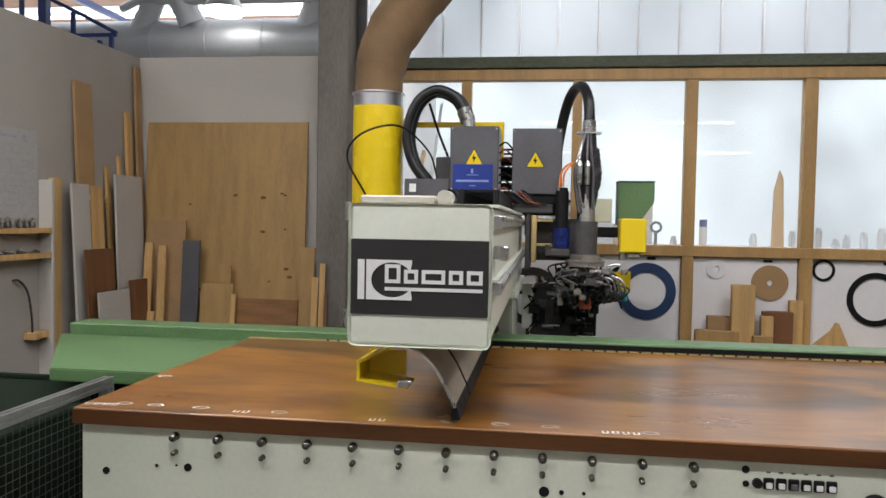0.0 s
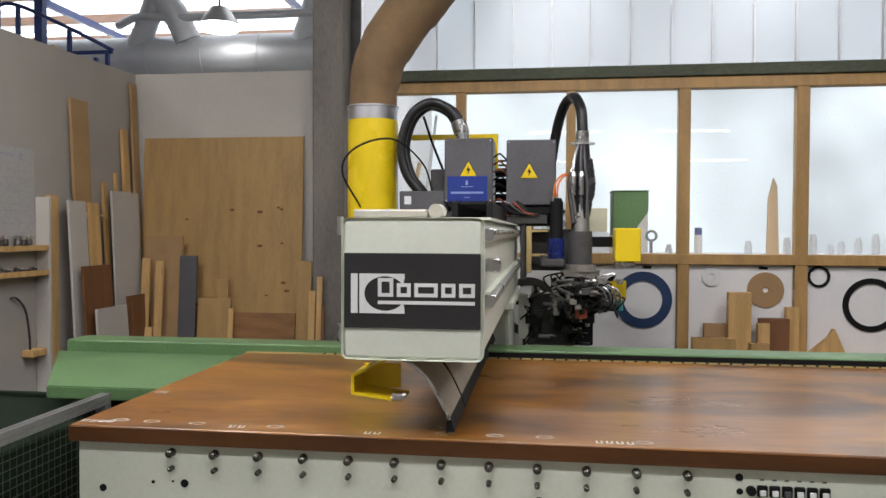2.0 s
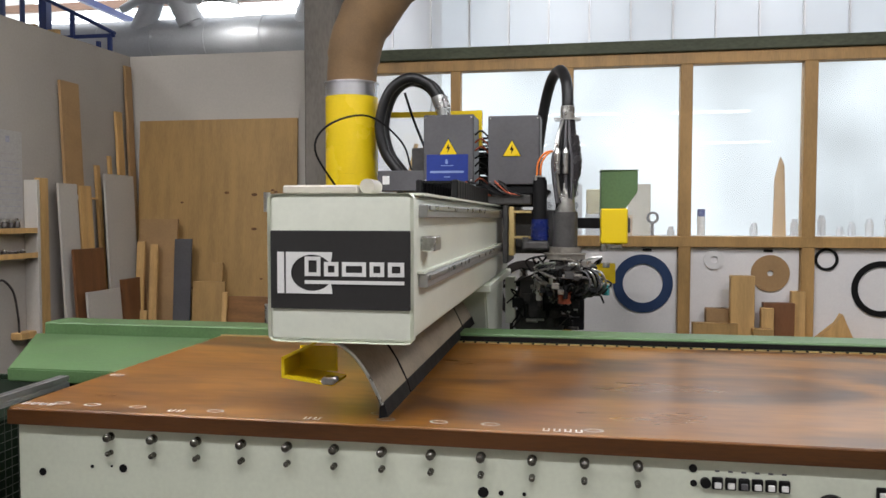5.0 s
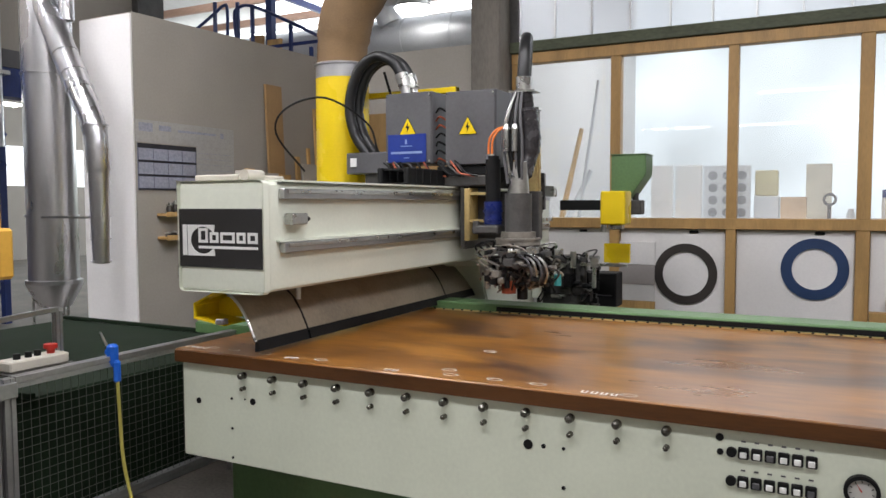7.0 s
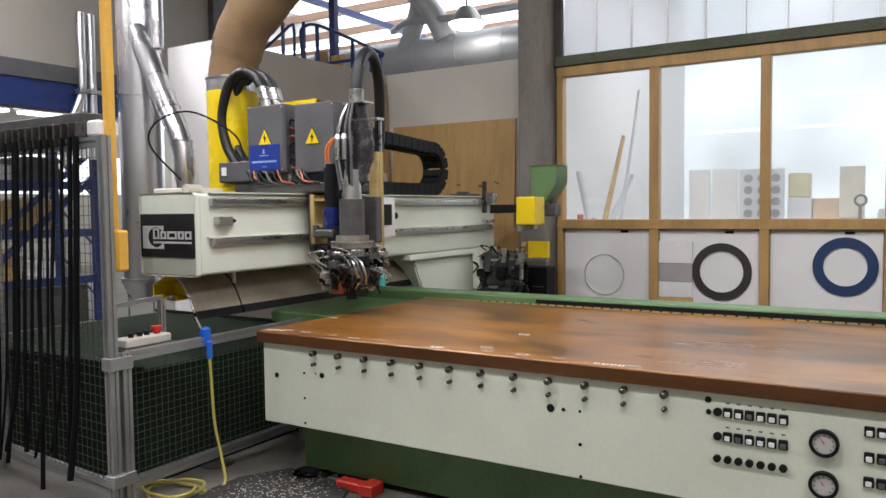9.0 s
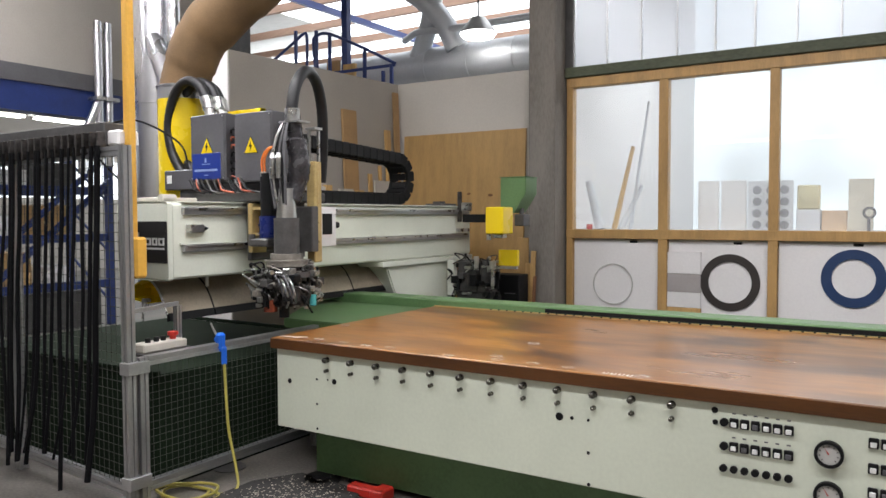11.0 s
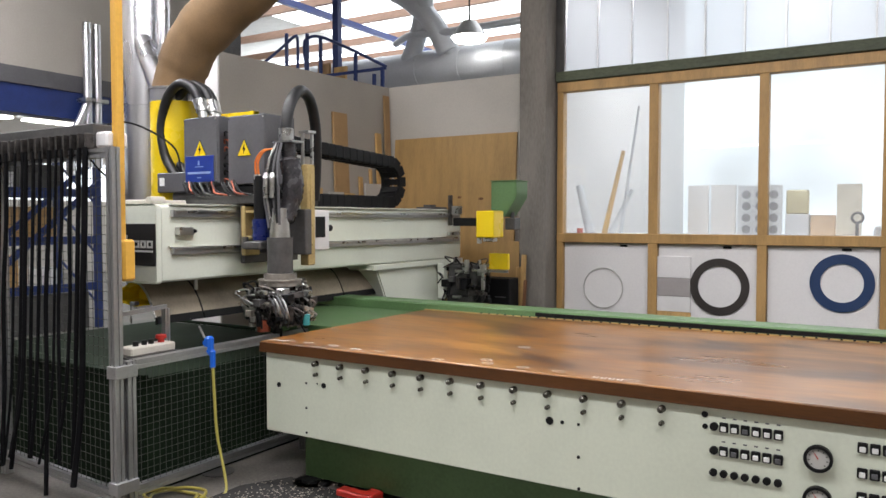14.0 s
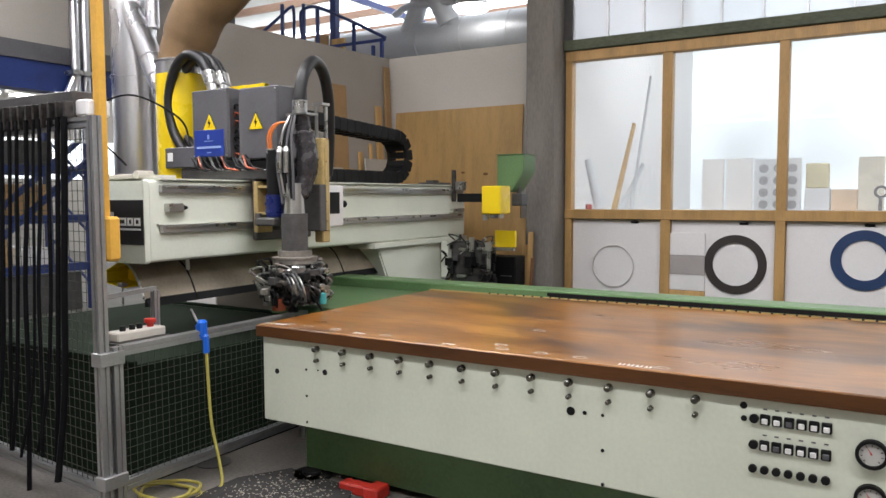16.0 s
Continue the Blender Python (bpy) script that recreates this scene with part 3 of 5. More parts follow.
# tool magazine at the rear end of the beam
part("magazine_arm", bm_box(0.30, 2.72, 1.36, 0.66, 2.77, 1.43, 0.004), BLACK, gantry, "black support arm")
yb = part("yellow_box", bm_box(0.648, 2.50, 1.268, 0.812, 2.68, 1.487, 0.008), YELLOW, gantry, "bright yellow steel box")
part("box_foot", join(bm_box(0.69, 2.54, 1.235, 0.78, 2.63, 1.267, 0.004), bm_cyl((0.665, 2.53, 1.22), (0.665, 2.53, 1.267), 0.02, n=10)), STEEL, yb)
part("hopper", bm_prism([(0.655, 1.44), (0.655, 1.735), (0.89, 1.735), (0.89, 1.60), (0.78, 1.44)], "y", 2.75, 2.97, 0.006), GREEN, gantry, "green folded steel hopper")
part("hopper_rim", bm_box(0.65, 2.745, 1.735, 0.895, 2.975, 1.742, 0.002), GREEN, gantry)
part("vibrator", join(bm_box(0.76, 2.80, 1.33, 0.85, 2.92, 1.43, 0.008), bm_cyl((0.80, 2.86, 1.43), (0.80, 2.86, 1.48), 0.02)), DKGREY, gantry)
part("yellow_guard", bm_prism([(0.58, 0.99), (0.58, 1.125), (0.76, 1.125), (0.76, 0.99)], "y", 2.86, 2.90, 0.003), YELLOW, gantry, "yellow guard sheet")
part("cabinet", bm_box(0.22, 3.28, 0.61, 0.565, 3.48, 0.875, 0.008), BLACK, gantry, "small black cabinet")
part("cabinet_label", bm_box(0.42, 3.274, 0.70, 0.53, 3.2785, 0.708), GREY, gantry)
part("backing", bm_box(0.02, 2.92, 0.70, 0.09, 2.99, 1.02, 0.004), CREAM, gantry)
rng = random.Random(7)


def cluster(parent, cx, cy, z0, z1, rx, ry, n, mats, size=1.0):
    """A tight cluster of valves, blocks, pins and fittings, each a piece of its own."""
    for i in range(n):
        a, f, z = rng.uniform(0, 6.283), rng.uniform(0.35, 1), rng.uniform(z0, z1)
        x, y = cx + rx * f * math.cos(a), cy + ry * f * math.sin(a)
        k, s = rng.randrange(4), rng.uniform(0.018, 0.042) * size
        if k == 0:
            part("block", bm_box(x - s, y - s, z - s * 0.8, x + s, y + s, z + s * 0.8, 0.004), rng.choice(mats), parent)
        elif k == 1:
            part("cylinder", bm_cyl((x, y, z - s * 1.6), (x, y, z + s * 1.6), s * 0.6, n=12), rng.choice(mats), parent)
        elif k == 2:
            part("fitting", bm_cyl((x - s, y, z), (x + s * 1.3, y - s * 0.5, z), s * 0.45, n=10), rng.choice(mats), parent)
        else:
            part("air_line", bm_tube([(x, y, z), (x + rng.uniform(-.05, .05), y - 0.05, z + 0.05), (x + rng.uniform(-.09, .09), y - 0.03, z + 0.02), (x + rng.uniform(-.08, .08), y, z - 0.05)], 0.006, 6, 0, 4), rng.choice(mats), parent)


part("magazine_core", join(bm_box(0.10, 2.96, 0.72, 0.32, 3.16, 1.02, 0.02), bm_box(0.08, 2.98, 0.65, 0.42, 3.14, 0.76, 0.01), bm_cyl((0.36, 3.02, 0.68), (0.36, 3.02, 1.0), 0.05)), DKGREY, gantry, "dark oily tool magazine")
cluster(gantry, 0.26, 3.0, 0.66, 1.06, 0.25, 0.14, 80, [DSTEEL, DSTEEL, BLACK, BLACK, DKGREY, STEEL])
part("air_gun", join(bm_cyl((0.50, 2.9, 0.95), (0.50, 2.9, 1.02), 0.03, n=14), bm_cyl((0.50, 2.9, 0.80), (0.50, 2.9, 0.95), 0.016, n=12), bm_box(0.40, 2.88, 0.96, 0.74, 2.91, 0.98)), STEEL, gantry)

# ---------------------------------------------------------------- carriage (x from the gantry's right flank, y from the box fronts)
carriage = thing("router_carriage", (0, 0, 0), "router carriage with two grey electrical boxes riding on the gantry beam", "machine carriage")
saddle = part("saddle", join(bm_box(-0.40, -0.02, 1.512, 0.22, 0.55, 1.575, 0.008), bm_box(0.04, 0.0, 1.14, 0.075, 0.5, 1.56, 0.006)), DKGREY, carriage, "dark steel saddle plate")
for x0, x1, zt, zb in ((-0.47, -0.145, 2.085, 1.65), (-0.055, 0.272, 2.07, 1.635)):
    box = part("electrical_box", bm_box(x0, 0.0, zb, x1, 0.26, zt, 0.006), GREY, carriage, "dark grey enamelled electrical box")
    part("lid", bm_box(x0 + 0.005, -0.008, zb + 0.005, x1 - 0.005, -0.0005, zt - 0.005, 0.003), GREY, box)
    xm, z = (x0 + x1) / 2 - (0.0 if x0 < -0.1 else 0.012), zt - 0.25
    part("warning_edge", bm_prism([(xm - 0.060, z - 0.006), (xm + 0.060, z - 0.006), (xm, z + 0.100)], "y", -0.0105, -0.0085), BLACK, box, "black sign edge")
    part("warning_sign", bm_prism([(xm - 0.055, z - 0.003), (xm + 0.055, z - 0.003), (xm, z + 0.093)], "y", -0.0125, -0.0107), YELLOW, box, "yellow triangular high-voltage sign")
    part("bolt_symbol", bm_prism([(xm + 0.004, z + 0.068), (xm - 0.014, z + 0.034), (xm - 0.002, z + 0.034), (xm - 0.006, z + 0.006), (xm + 0.014, z + 0.044), (xm + 0.002, z + 0.044)], "y", -0.0145, -0.0127), BLACK, box)
    if x0 < -0.1:
        pl = part("plaque", bm_box(x0 + 0.022, -0.013, zb + 0.012, x1 - 0.035, -0.0083, zb + 0.182, 0.002), BLUE, box, "blue plaque with pale marks")
        part("plaque_mark", bm_box(x0 + 0.045, -0.0142, zb + 0.064, x1 - 0.062, -0.0132, zb + 0.078), PLATEMARK, pl)
        part("plaque_mark", bm_box(x0 + 0.135, -0.0142, zb + 0.036, x1 - 0.15, -0.0132, zb + 0.042), PLATEMARK, pl)
        part("plaque_mark", bm_box(x0 + 0.115, -0.0142, zb + 0.108, x1 - 0.13, -0.0132, zb + 0.113), PLATEMARK, pl)
        part("plaque_mark", bm_prism([(xm - 0.02, zb + 0.122), (xm - 0.002, zb + 0.122), (xm - 0.005, zb + 0.152), (xm - 0.017, zb + 0.152)], "y", -0.0142, -0.0132), PLATEMARK, pl)
    for sx in (x0 + 0.015, x1 - 0.015):
        for sz in (zb + 0.018, zt - 0.018):
            part("lid_screw", bm_cyl((sx, -0.008, sz), (sx, -0.0115, sz), 0.006, n=10), STEEL, box)
part("box_carrier", join(bm_box(-0.12, 0.01, 1.576, 0.26, 0.30, 1.634, 0.008), bm_prism([(0.02, 1.50), (0.26, 1.50), (0.34, 1.60), (0.26, 1.634), (0.02, 1.634)], "y", 0.05, 0.22, 0.004)), BLACK, carriage, "black carrier plate under the boxes")
for i in range(7):
    z = 1.66 + i * 0.05
    part("wire_loop", bm_tube([(-0.143, 0.05, z), (-0.10 + rng.uniform(-.01, .01), 0.02, z + 0.02), (-0.058, 0.07, z - 0.015)], 0.006, 6, 0, 4), rng.choice([BLACK, BLACK, COPPER]), carriage)
for i in range(16):
    x = -0.47 + i * 0.034 + rng.uniform(-0.03, 0.03)
    part("cable", bm_tube([(x, -0.02, 1.645 + rng.uniform(0, .02)), (x + 0.04, -0.04, 1.62 + rng.uniform(-.01, .02)), (x + 0.09, -0.05 + rng.uniform(-.02, .02), 1.585), (x + 0.16, -0.03, 1.57)], 0.006, 6, 0, 4), rng.choice([BLACK, DKGREY, BLACK, COPPER, TAN, BLACK, COPPER]), carriage)
# junction box and two big hoses
part("junction_box", bm_box(-0.78, 0.02, 1.60, -0.47, 0.22, 1.735, 0.006), GREY, carriage, "dark grey junction box")
part("box_tag", bm_box(-0.745, 0.014, 1.645, -0.70, 0.0195, 1.70), WHITE, carriage)
part("box_stand", join(bm_box(-0.66, 0.05, 1.51, -0.42, 0.2, 1.60, 0.006), bm_cyl((-0.6, 0.1, 1.51), (-0.6, 0.1, 1.6), 0.05)), DKGREY, carriage)
part("valve_block", join(bm_box(-0.60, 0.24, 1.60, -0.45, 0.36, 1.90, 0.008), bm_cyl((-0.42, 0.3, 1.7), (-0.42, 0.3, 1.96), 0.03)), DKGREY, carriage)
for dy, dx in ((0.06, 0.0), (0.135, 0.015), (0.20, -0.02)):
    part("cable_hose", bm_tube([(-0.64 + dx, dy, 1.72), (-0.74 + dx, dy, 1.86), (-0.775 + dx, dy, 2.05), (-0.71 + dx, dy, 2.25), (-0.58 + dx, dy, 2.335), (-0.45 + dx, dy, 2.29), (-0.375 + dx, dy, 2.18)], 0.033, 14, 0.015, 10), HOSE, carriage, "thick black ribbed hose")
    part("hose_coupling", join(bm_cyl((-0.392 + dx, dy, 2.21), (-0.365 + dx, dy, 2.13), 0.042, 0.038, 16), bm_cyl((-0.365 + dx, dy, 2.13), (-0.355 + dx, dy, 2.075), 0.03, n=14)), STEEL, carriage, "bright steel coupling")
part("yellow_bracket", join(bm_box(-0.80, 0.30, 2.115, -0.13, 0.35, 2.15, 0.003), bm_box(-0.175, 0.29, 1.90, -0.13, 0.35, 2.15, 0.003)), YELLOW, carriage, "yellow square bracket")
part("thin_cable", bm_tube([(-0.56, 0.05, 1.74), (-0.62, 0.02, 1.92), (-0.78, -0.2, 2.06), (-1.0, -0.3, 2.0), (-1.1, -0.28, 1.85), (-1.02, -0.1, 1.62)], 0.0065, 8), BLACK, carriage)
part("thin_cable", bm_tube([(-0.66, 0.3, 2.28), (-0.60, 0.3, 2.1), (-0.52, 0.3, 1.9)], 0.009, 8), BLACK, carriage)
# suction pipe and fabric hose, swinging a little under the roof
pipe = part("suction_pipe", join(bm_cyl((-0.87, 0.22, 1.28), (-0.87, 0.22, 2.24), 0.178, n=40), bm_ring((-0.87, 0.22, 1.72), 0.181, 0.17, 0.008, "z", 40)), YELLOW, carriage, "yellow painted suction pipe")
part("pipe_collar", join(bm_cyl((-0.87, 0.22, 2.24), (-0.87, 0.22, 2.33), 0.176, n=40), bm_ring((-0.87, 0.22, 2.325), 0.186, 0.165, 0.012, "z", 40)), GALV, pipe, "galvanised pipe collar")
hose = part("fabric_hose", bm_tube([(0, 0, 0), (0.0, 0.01, 0.17), (0.04, 0.03, 0.39), (0.16, 0.10, 0.64), (0.33, 0.18, 0.91), (0.52, 0.26, 1.24), (0.66, 0.30, 1.75), (0.74, 0.32, 2.3)], [0.168, 0.178, 0.19, 0.2, 0.2, 0.2, 0.2], 28, 0.006, 6), FABRIC, pipe, "wide brown fabric suction hose")
hose.location = (-0.87, 0.22, 2.31)
part("hood", bm_prism([(-1.01, 1.28), (-0.73, 1.28), (-0.66, 1.22), (-1.04, 1.22)], "y", 0.08, 0.36, 0.006), YELLOW, pipe)
part("hood_skirt", bm_box(-1.03, 0.10, 0.93, -0.68, 0.34, 1.219, 0.006), IVORY, pipe)

# spindle unit, slides up and down on the carriage
spindle = part("spindle_unit", bm_cyl((0.43, -0.05, 1.25), (0.43, -0.05, 1.465), 0.076, n=32), DKGREY, carriage, "dark grey router spindle housing")
part("collar", join(bm_cyl((0.43, -0.05, 1.175), (0.43, -0.05, 1.215), 0.125, n=36), bm_cyl((0.43, -0.05, 1.215), (0.43, -0.05, 1.25), 0.098, n=36), bm_ring((0.43, -0.05, 1.205), 0.132, 0.12, 0.008, "z", 36)), PALECAST, spindle, "dusty cast flange")
part("upper_tube", bm_cyl((0.43, -0.05, 1.465), (0.43, -0.05, 1.64), 0.062, 0.05, 28), STEEL, spindle, "bright steel tube")
part("hose_sleeve", bm_tube([(0.44, 0.01, 2.05), (0.45, 0.02, 1.93), (0.465, 0.03, 1.8), (0.455, 0.02, 1.68), (0.435, -0.02, 1.56)], [0.046, 0.062, 0.066, 0.058, 0.05], 16, 0.035, 7), SLEEVE, spindle, "wrinkled dark plastic sleeve round the hoses")
part("hose_bracket", bm_box(0.36, -0.04, 2.035, 0.52, 0.07, 2.045), STEEL, spindle)
part("head_hose", bm_tube([(0.44, 0.0, 1.98), (0.44, 0.0, 2.14), (0.43, 0.05, 2.28), (0.39, 0.18, 2.375), (0.33, 0.34, 2.34), (0.28, 0.45, 2.18), (0.24, 0.50, 1.92), (0.22, 0.5, 1.70)], 0.036, 14, 0.015, 10), HOSE, spindle, "thick black ribbed hose")
part("hose_cuff", bm_cyl((0.44, 0.0, 2.046), (0.44, 0.0, 2.12), 0.044, n=18), STEEL, spindle)
for i in range(9):
    a = rng.uniform(-0.07, 0.07)
    part("air_hose", bm_tube([(0.43 + a * 0.5, -0.05, 2.03), (0.42 + a, -0.09, 1.9 + rng.uniform(-.05, .05)), (0.42 + a * 1.4, -0.10, 1.75), (0.43 + a, -0.09, 1.55 + rng.uniform(-.05, .05))], rng.uniform(0.006, 0.011), 7, 0, 5), rng.choice([BLACK, BLACK, STEEL, GREY, BLACK]), spindle)
for x in (0.38, 0.43):
    part("hose_fitting", join(bm_cyl((x, -0.11, 1.70), (x, -0.11, 1.82), 0.017, n=12), bm_cyl((x, -0.11, 1.82), (x, -0.11, 1.85), 0.022, 0.012, 12)), STEEL, spindle, "bright hose fitting")
for k in (0.0, 0.022):
    part("power_lead", bm_tube([(0.255 + k, -0.07, 1.68), (0.265 + k, -0.08, 1.77), (0.31 + k, -0.07, 1.83), (0.37 + k, -0.05, 1.84)], 0.0065, 8), ORANGE, carriage, "orange power lead")
    part("lead_plug", bm_cyl((0.253 + k, -0.07, 1.60), (0.255 + k, -0.07, 1.69), 0.012, n=12), STEEL, carriage)
part("feed_motor", join(bm_cyl((0.275, -0.05, 1.42), (0.275, -0.05, 1.66), 0.043, n=24), bm_cyl((0.275, -0.05, 1.66), (0.275, -0.05, 1.68), 0.036, n=24)), BLACK, carriage, "black feed motor")
part("blue_gearbox", join(bm_cyl((0.275, -0.05, 1.29), (0.275, -0.05, 1.42), 0.052, n=24), bm_ring((0.275, -0.05, 1.36), 0.058, 0.05, 0.012, "z", 24), bm_ring((0.275, -0.05, 1.31), 0.057, 0.05, 0.01, "z", 24)), NAVY, carriage, "glossy navy blue gearbox")
part("gear_base", join(bm_box(0.17, -0.12, 1.235, 0.33, 0.06, 1.285, 0.01), bm_cyl((0.19, -0.1, 1.24), (0.19, -0.1, 1.31), 0.02)), DKGREY, carriage)
part("slide_plate", join(bm_box(0.08, -0.03, 1.19, 0.115, 0.10, 1.50, 0.006), bm_box(0.11, -0.02, 1.30, 0.22, 0.05, 1.315), bm_box(0.11, -0.02, 1.46, 0.22, 0.05, 1.475)), IVORY, carriage, "ivory slide plate")
part("support_arm", bm_box(0.076, 0.1, 1.20, 0.50, 0.16, 1.48, 0.006), DKGREY, carriage)
part("ivory_column", join(bm_box(0.395, 0.165, 1.13, 0.462, 0.235, 1.76, 0.006), bm_box(0.4625, 0.185, 1.2, 0.469, 0.215, 1.70, 0.002), *[bm_cyl((0.469, 0.2, z), (0.474, 0.2, z), 0.008, n=10) for z in (1.26, 1.38, 1.50, 1.62)]), IVORY, carriage, "ivory painted upright")
part("column_rod", bm_cyl((0.41, 0.18, 1.76), (0.41, 0.18, 1.96), 0.011, n=10), STEEL, carriage)
part("column_rod", bm_cyl((0.45, 0.22, 1.76), (0.45, 0.22, 1.95), 0.011, n=10), STEEL, carriage)
part("rod_plate", bm_box(0.39, 0.165, 1.955, 0.47, 0.235, 1.97), STEEL, carriage)
br = part("white_bracket", bm_box(0.31, 0.27, 1.22, 0.395, 0.45, 1.48, 0.012, 2), PAPER, carriage, "white cast bracket")
part("bracket_window", join(bm_box(0.3955, 0.31, 1.30, 0.399, 0.405, 1.435, 0.0015), bm_box(0.325, 0.2655, 1.31, 0.38, 0.2695, 1.43, 0.0015)), BLACK, br)
part("knob", bm_cyl((0.36, 0.45, 1.36), (0.36, 0.50, 1.36), 0.022, n=14), BLACK, br)
part("head_core", join(bm_cyl((0.44, -0.05, 0.95), (0.44, -0.05, 1.175), 0.075, n=24), bm_cyl((0.45, -0.05, 1.115), (0.45, -0.05, 1.145), 0.17, n=28), bm_cyl((0.45, -0.05, 1.00), (0.45, -0.05, 1.02), 0.15, n=24), bm_cyl((0.50, -0.05, 0.94), (0.50, -0.05, 1.09), 0.06, n=20)), DKGREY, spindle)
for i, a in enumerate((0.4, 1.7, 2.9, 4.1, 5.3)):
    x, y = 0.43 + 0.12 * math.cos(a), -0.05 + 0.12 * math.sin(a)
    part("clamp_cylinder", join(bm_cyl((x, y, 1.0), (x, y, 1.14), 0.026, n=14), bm_cyl((x, y, 0.93), (x, y, 1.0), 0.012, n=10)), [STEEL, DSTEEL, BLACK][i % 3], spindle)
cluster(spindle, 0.46, -0.07, 0.95, 1.16, 0.22, 0.20, 200, [DSTEEL, DSTEEL, BLACK, BLACK, DKGREY, STEEL, STEEL, PALECAST, DSTEEL, BLACK], 0.75)
for i in range(4):
    part("steel_sleeve", bm_tube([(0.50 + i * 0.03, -0.22, 1.13), (0.56 + i * 0.03, -0.25, 1.10), (0.58 + i * 0.03, -0.24, 1.03), (0.55 + i * 0.03, -0.2, 0.98)], 0.007, 8, 0, 4), STEEL if i % 2 else GREY, spindle)
part("teal_cap", bm_cyl((0.68, -0.1, 0.96), (0.68, -0.1, 1.02), 0.02, n=12), mat("teal_plastic", (0.05, 0.3, 0.3), 0.4), spindle)
part("coil", bm_cyl((0.43, -0.19, 0.915), (0.43, -0.19, 0.985), 0.04, n=20), COPPER, spindle, "red-brown coil")
part("coil", bm_cyl((0.49, -0.14, 0.88), (0.49, -0.14, 0.94), 0.03, n=20), BLACK, spindle)

# energy chain: links that run over a bend above the beam
LINKS = 34
LINK = 0.085
links = []
for i in range(LINKS):
    k = part("chain_link", join(bm_box(-0.15, -LINK * 0.492, -0.048, -0.118, LINK * 0.492, 0.048, 0.006), bm_box(0.018, -LINK * 0.492, -0.048, 0.05, LINK * 0.492, 0.048, 0.006),
                                bm_box(-0.118, -LINK * 0.3, 0.034, 0.018, LINK * 0.3, 0.044), bm_box(-0.118, -LINK * 0.3, -0.044, 0.018, LINK * 0.3, -0.034)), BLACK, gantry, "" if i else "black plastic energy-chain link")
    links.append(k)

# ---------------------------------------------------------------- guard fence beside the table
def wire_mesh(p, q, z0, z1, step=0.042, r=0.0010):
    """A welded wire grid between two points in plan, as thin square bars joined in one mesh."""
    p, q = Vector((*p, 0)), Vector((*q, 0))
    d = (q - p)
    n, bms = int(d.length / step), []
    u = d.normalized()
    for i in range(1, n):
        c = p + u * step * i
        bms.append(bm_box(c.x - r, c.y - r, z0, c.x + r, c.y + r, z1))
    for k in range(1, int((z1 - z0) / step)):
        z = z0 + k * step
        bm = bm_box(0, -r, z - r, d.length, r, z + r)
        bm.transform(Matrix.Translation(p) @ Matrix.Rotation(math.atan2(d.y, d.x), 4, "Z"))
        bms.append(bm)
    return join(*bms)


def profile(p, q, w=0.045):
    """A slotted aluminium profile bar between two points."""
    p, q = Vector(p), Vector(q)
    h, s, g = w / 2, w / 9, w / 6
    out = []
    for a in range(4):
        c, sn = math.cos(a * math.pi / 2), math.sin(a * math.pi / 2)
        for x, y in ((h, -h), (h, -s), (h - g, -s), (h - g, s), (h, s)):
            out.append((x * c - y * sn, x * sn + y * c))
    bm = bm_prism(out, "z", 0, (q - p).length)
    d = q - p
    rot = Matrix.Identity(4)
    if abs(d.normalized().z) <= 0.99:
        zax = d.normalized()
        yax = Vector((0, 0, 1))
        xax = yax.cross(zax)
        rot = Matrix((xax, yax, zax)).transposed().to_4x4()
    bm.transform(Matrix.Translation(p) @ rot)
    return bm


FX = -0.30
fence = thing("guard_fence", (FX, -0.65, 0), "aluminium-profile guard fence with wire mesh beside the machine", "fence")
part("low_post", profile((FX, -0.625, 0), (FX, -0.625, 0.745)), ALU, fence)
part("tall_post", profile((FX - 0.01, -0.685, 0), (FX - 0.01, -0.685, 1.755), 0.045), ALU, fence, "tall aluminium corner post")
part("top_rail", profile((FX, -0.60, 0.725), (FX, 0.62, 0.725)), ALU, fence)
part("bottom_rail", profile((FX, -0.60, 0.115), (FX, 0.62, 0.115)), ALU, fence)
part("end_post", profile((FX, 0.60, 0), (FX, 0.60, 0.70)), ALU, fence)
part("wire_mesh", wire_mesh((FX, -0.60), (FX, 0.60), 0.13, 0.70, 0.036, 0.0010), WIRE, fence, "fine welded wire mesh")
part("tall_mesh", wire_mesh((FX - 0.03, -0.68), (-2.7, -0.50), 0.13, 1.72, 0.045, 0.0012), WIRE, fence, "tall wire mesh panel")
part("tall_bottom_rail", profile((FX - 0.03, -0.68, 0.11), (-2.7, -0.50, 0.11)), ALU, fence)
part("tall_top_rail", profile((FX - 0.03, -0.68, 1.73), (-2.7, -0.50, 1.73)), ALU, fence)
part("far_post", profile((-1.42, -0.60, 0), (-1.42, -0.60, 1.71)), ALU, fence)
part("inner_bar", join(profile((FX - 0.03, -0.66, 0.965), (FX - 0.14, -0.30, 0.965), 0.02), profile((FX - 0.14, -0.30, 0.72), (FX - 0.14, -0.30, 0.955), 0.03)), ALU, fence)
for z in (0.70, 0.15):
    part("joint_plate", bm_box(FX - 0.035, -0.72, z - 0.03, FX + 0.035, -0.60, z + 0.03, 0.003), ALU, fence)
RUBBER = mat("black_rubber_strap", (0.006, 0.006, 0.007), 0.8, var=0.1, spec=0.12)
rack_ = thing("strap_rack", (-1.4, -0.62, 0), "grey rack of black hanging rubber straps in front of the fence", "strap rack")
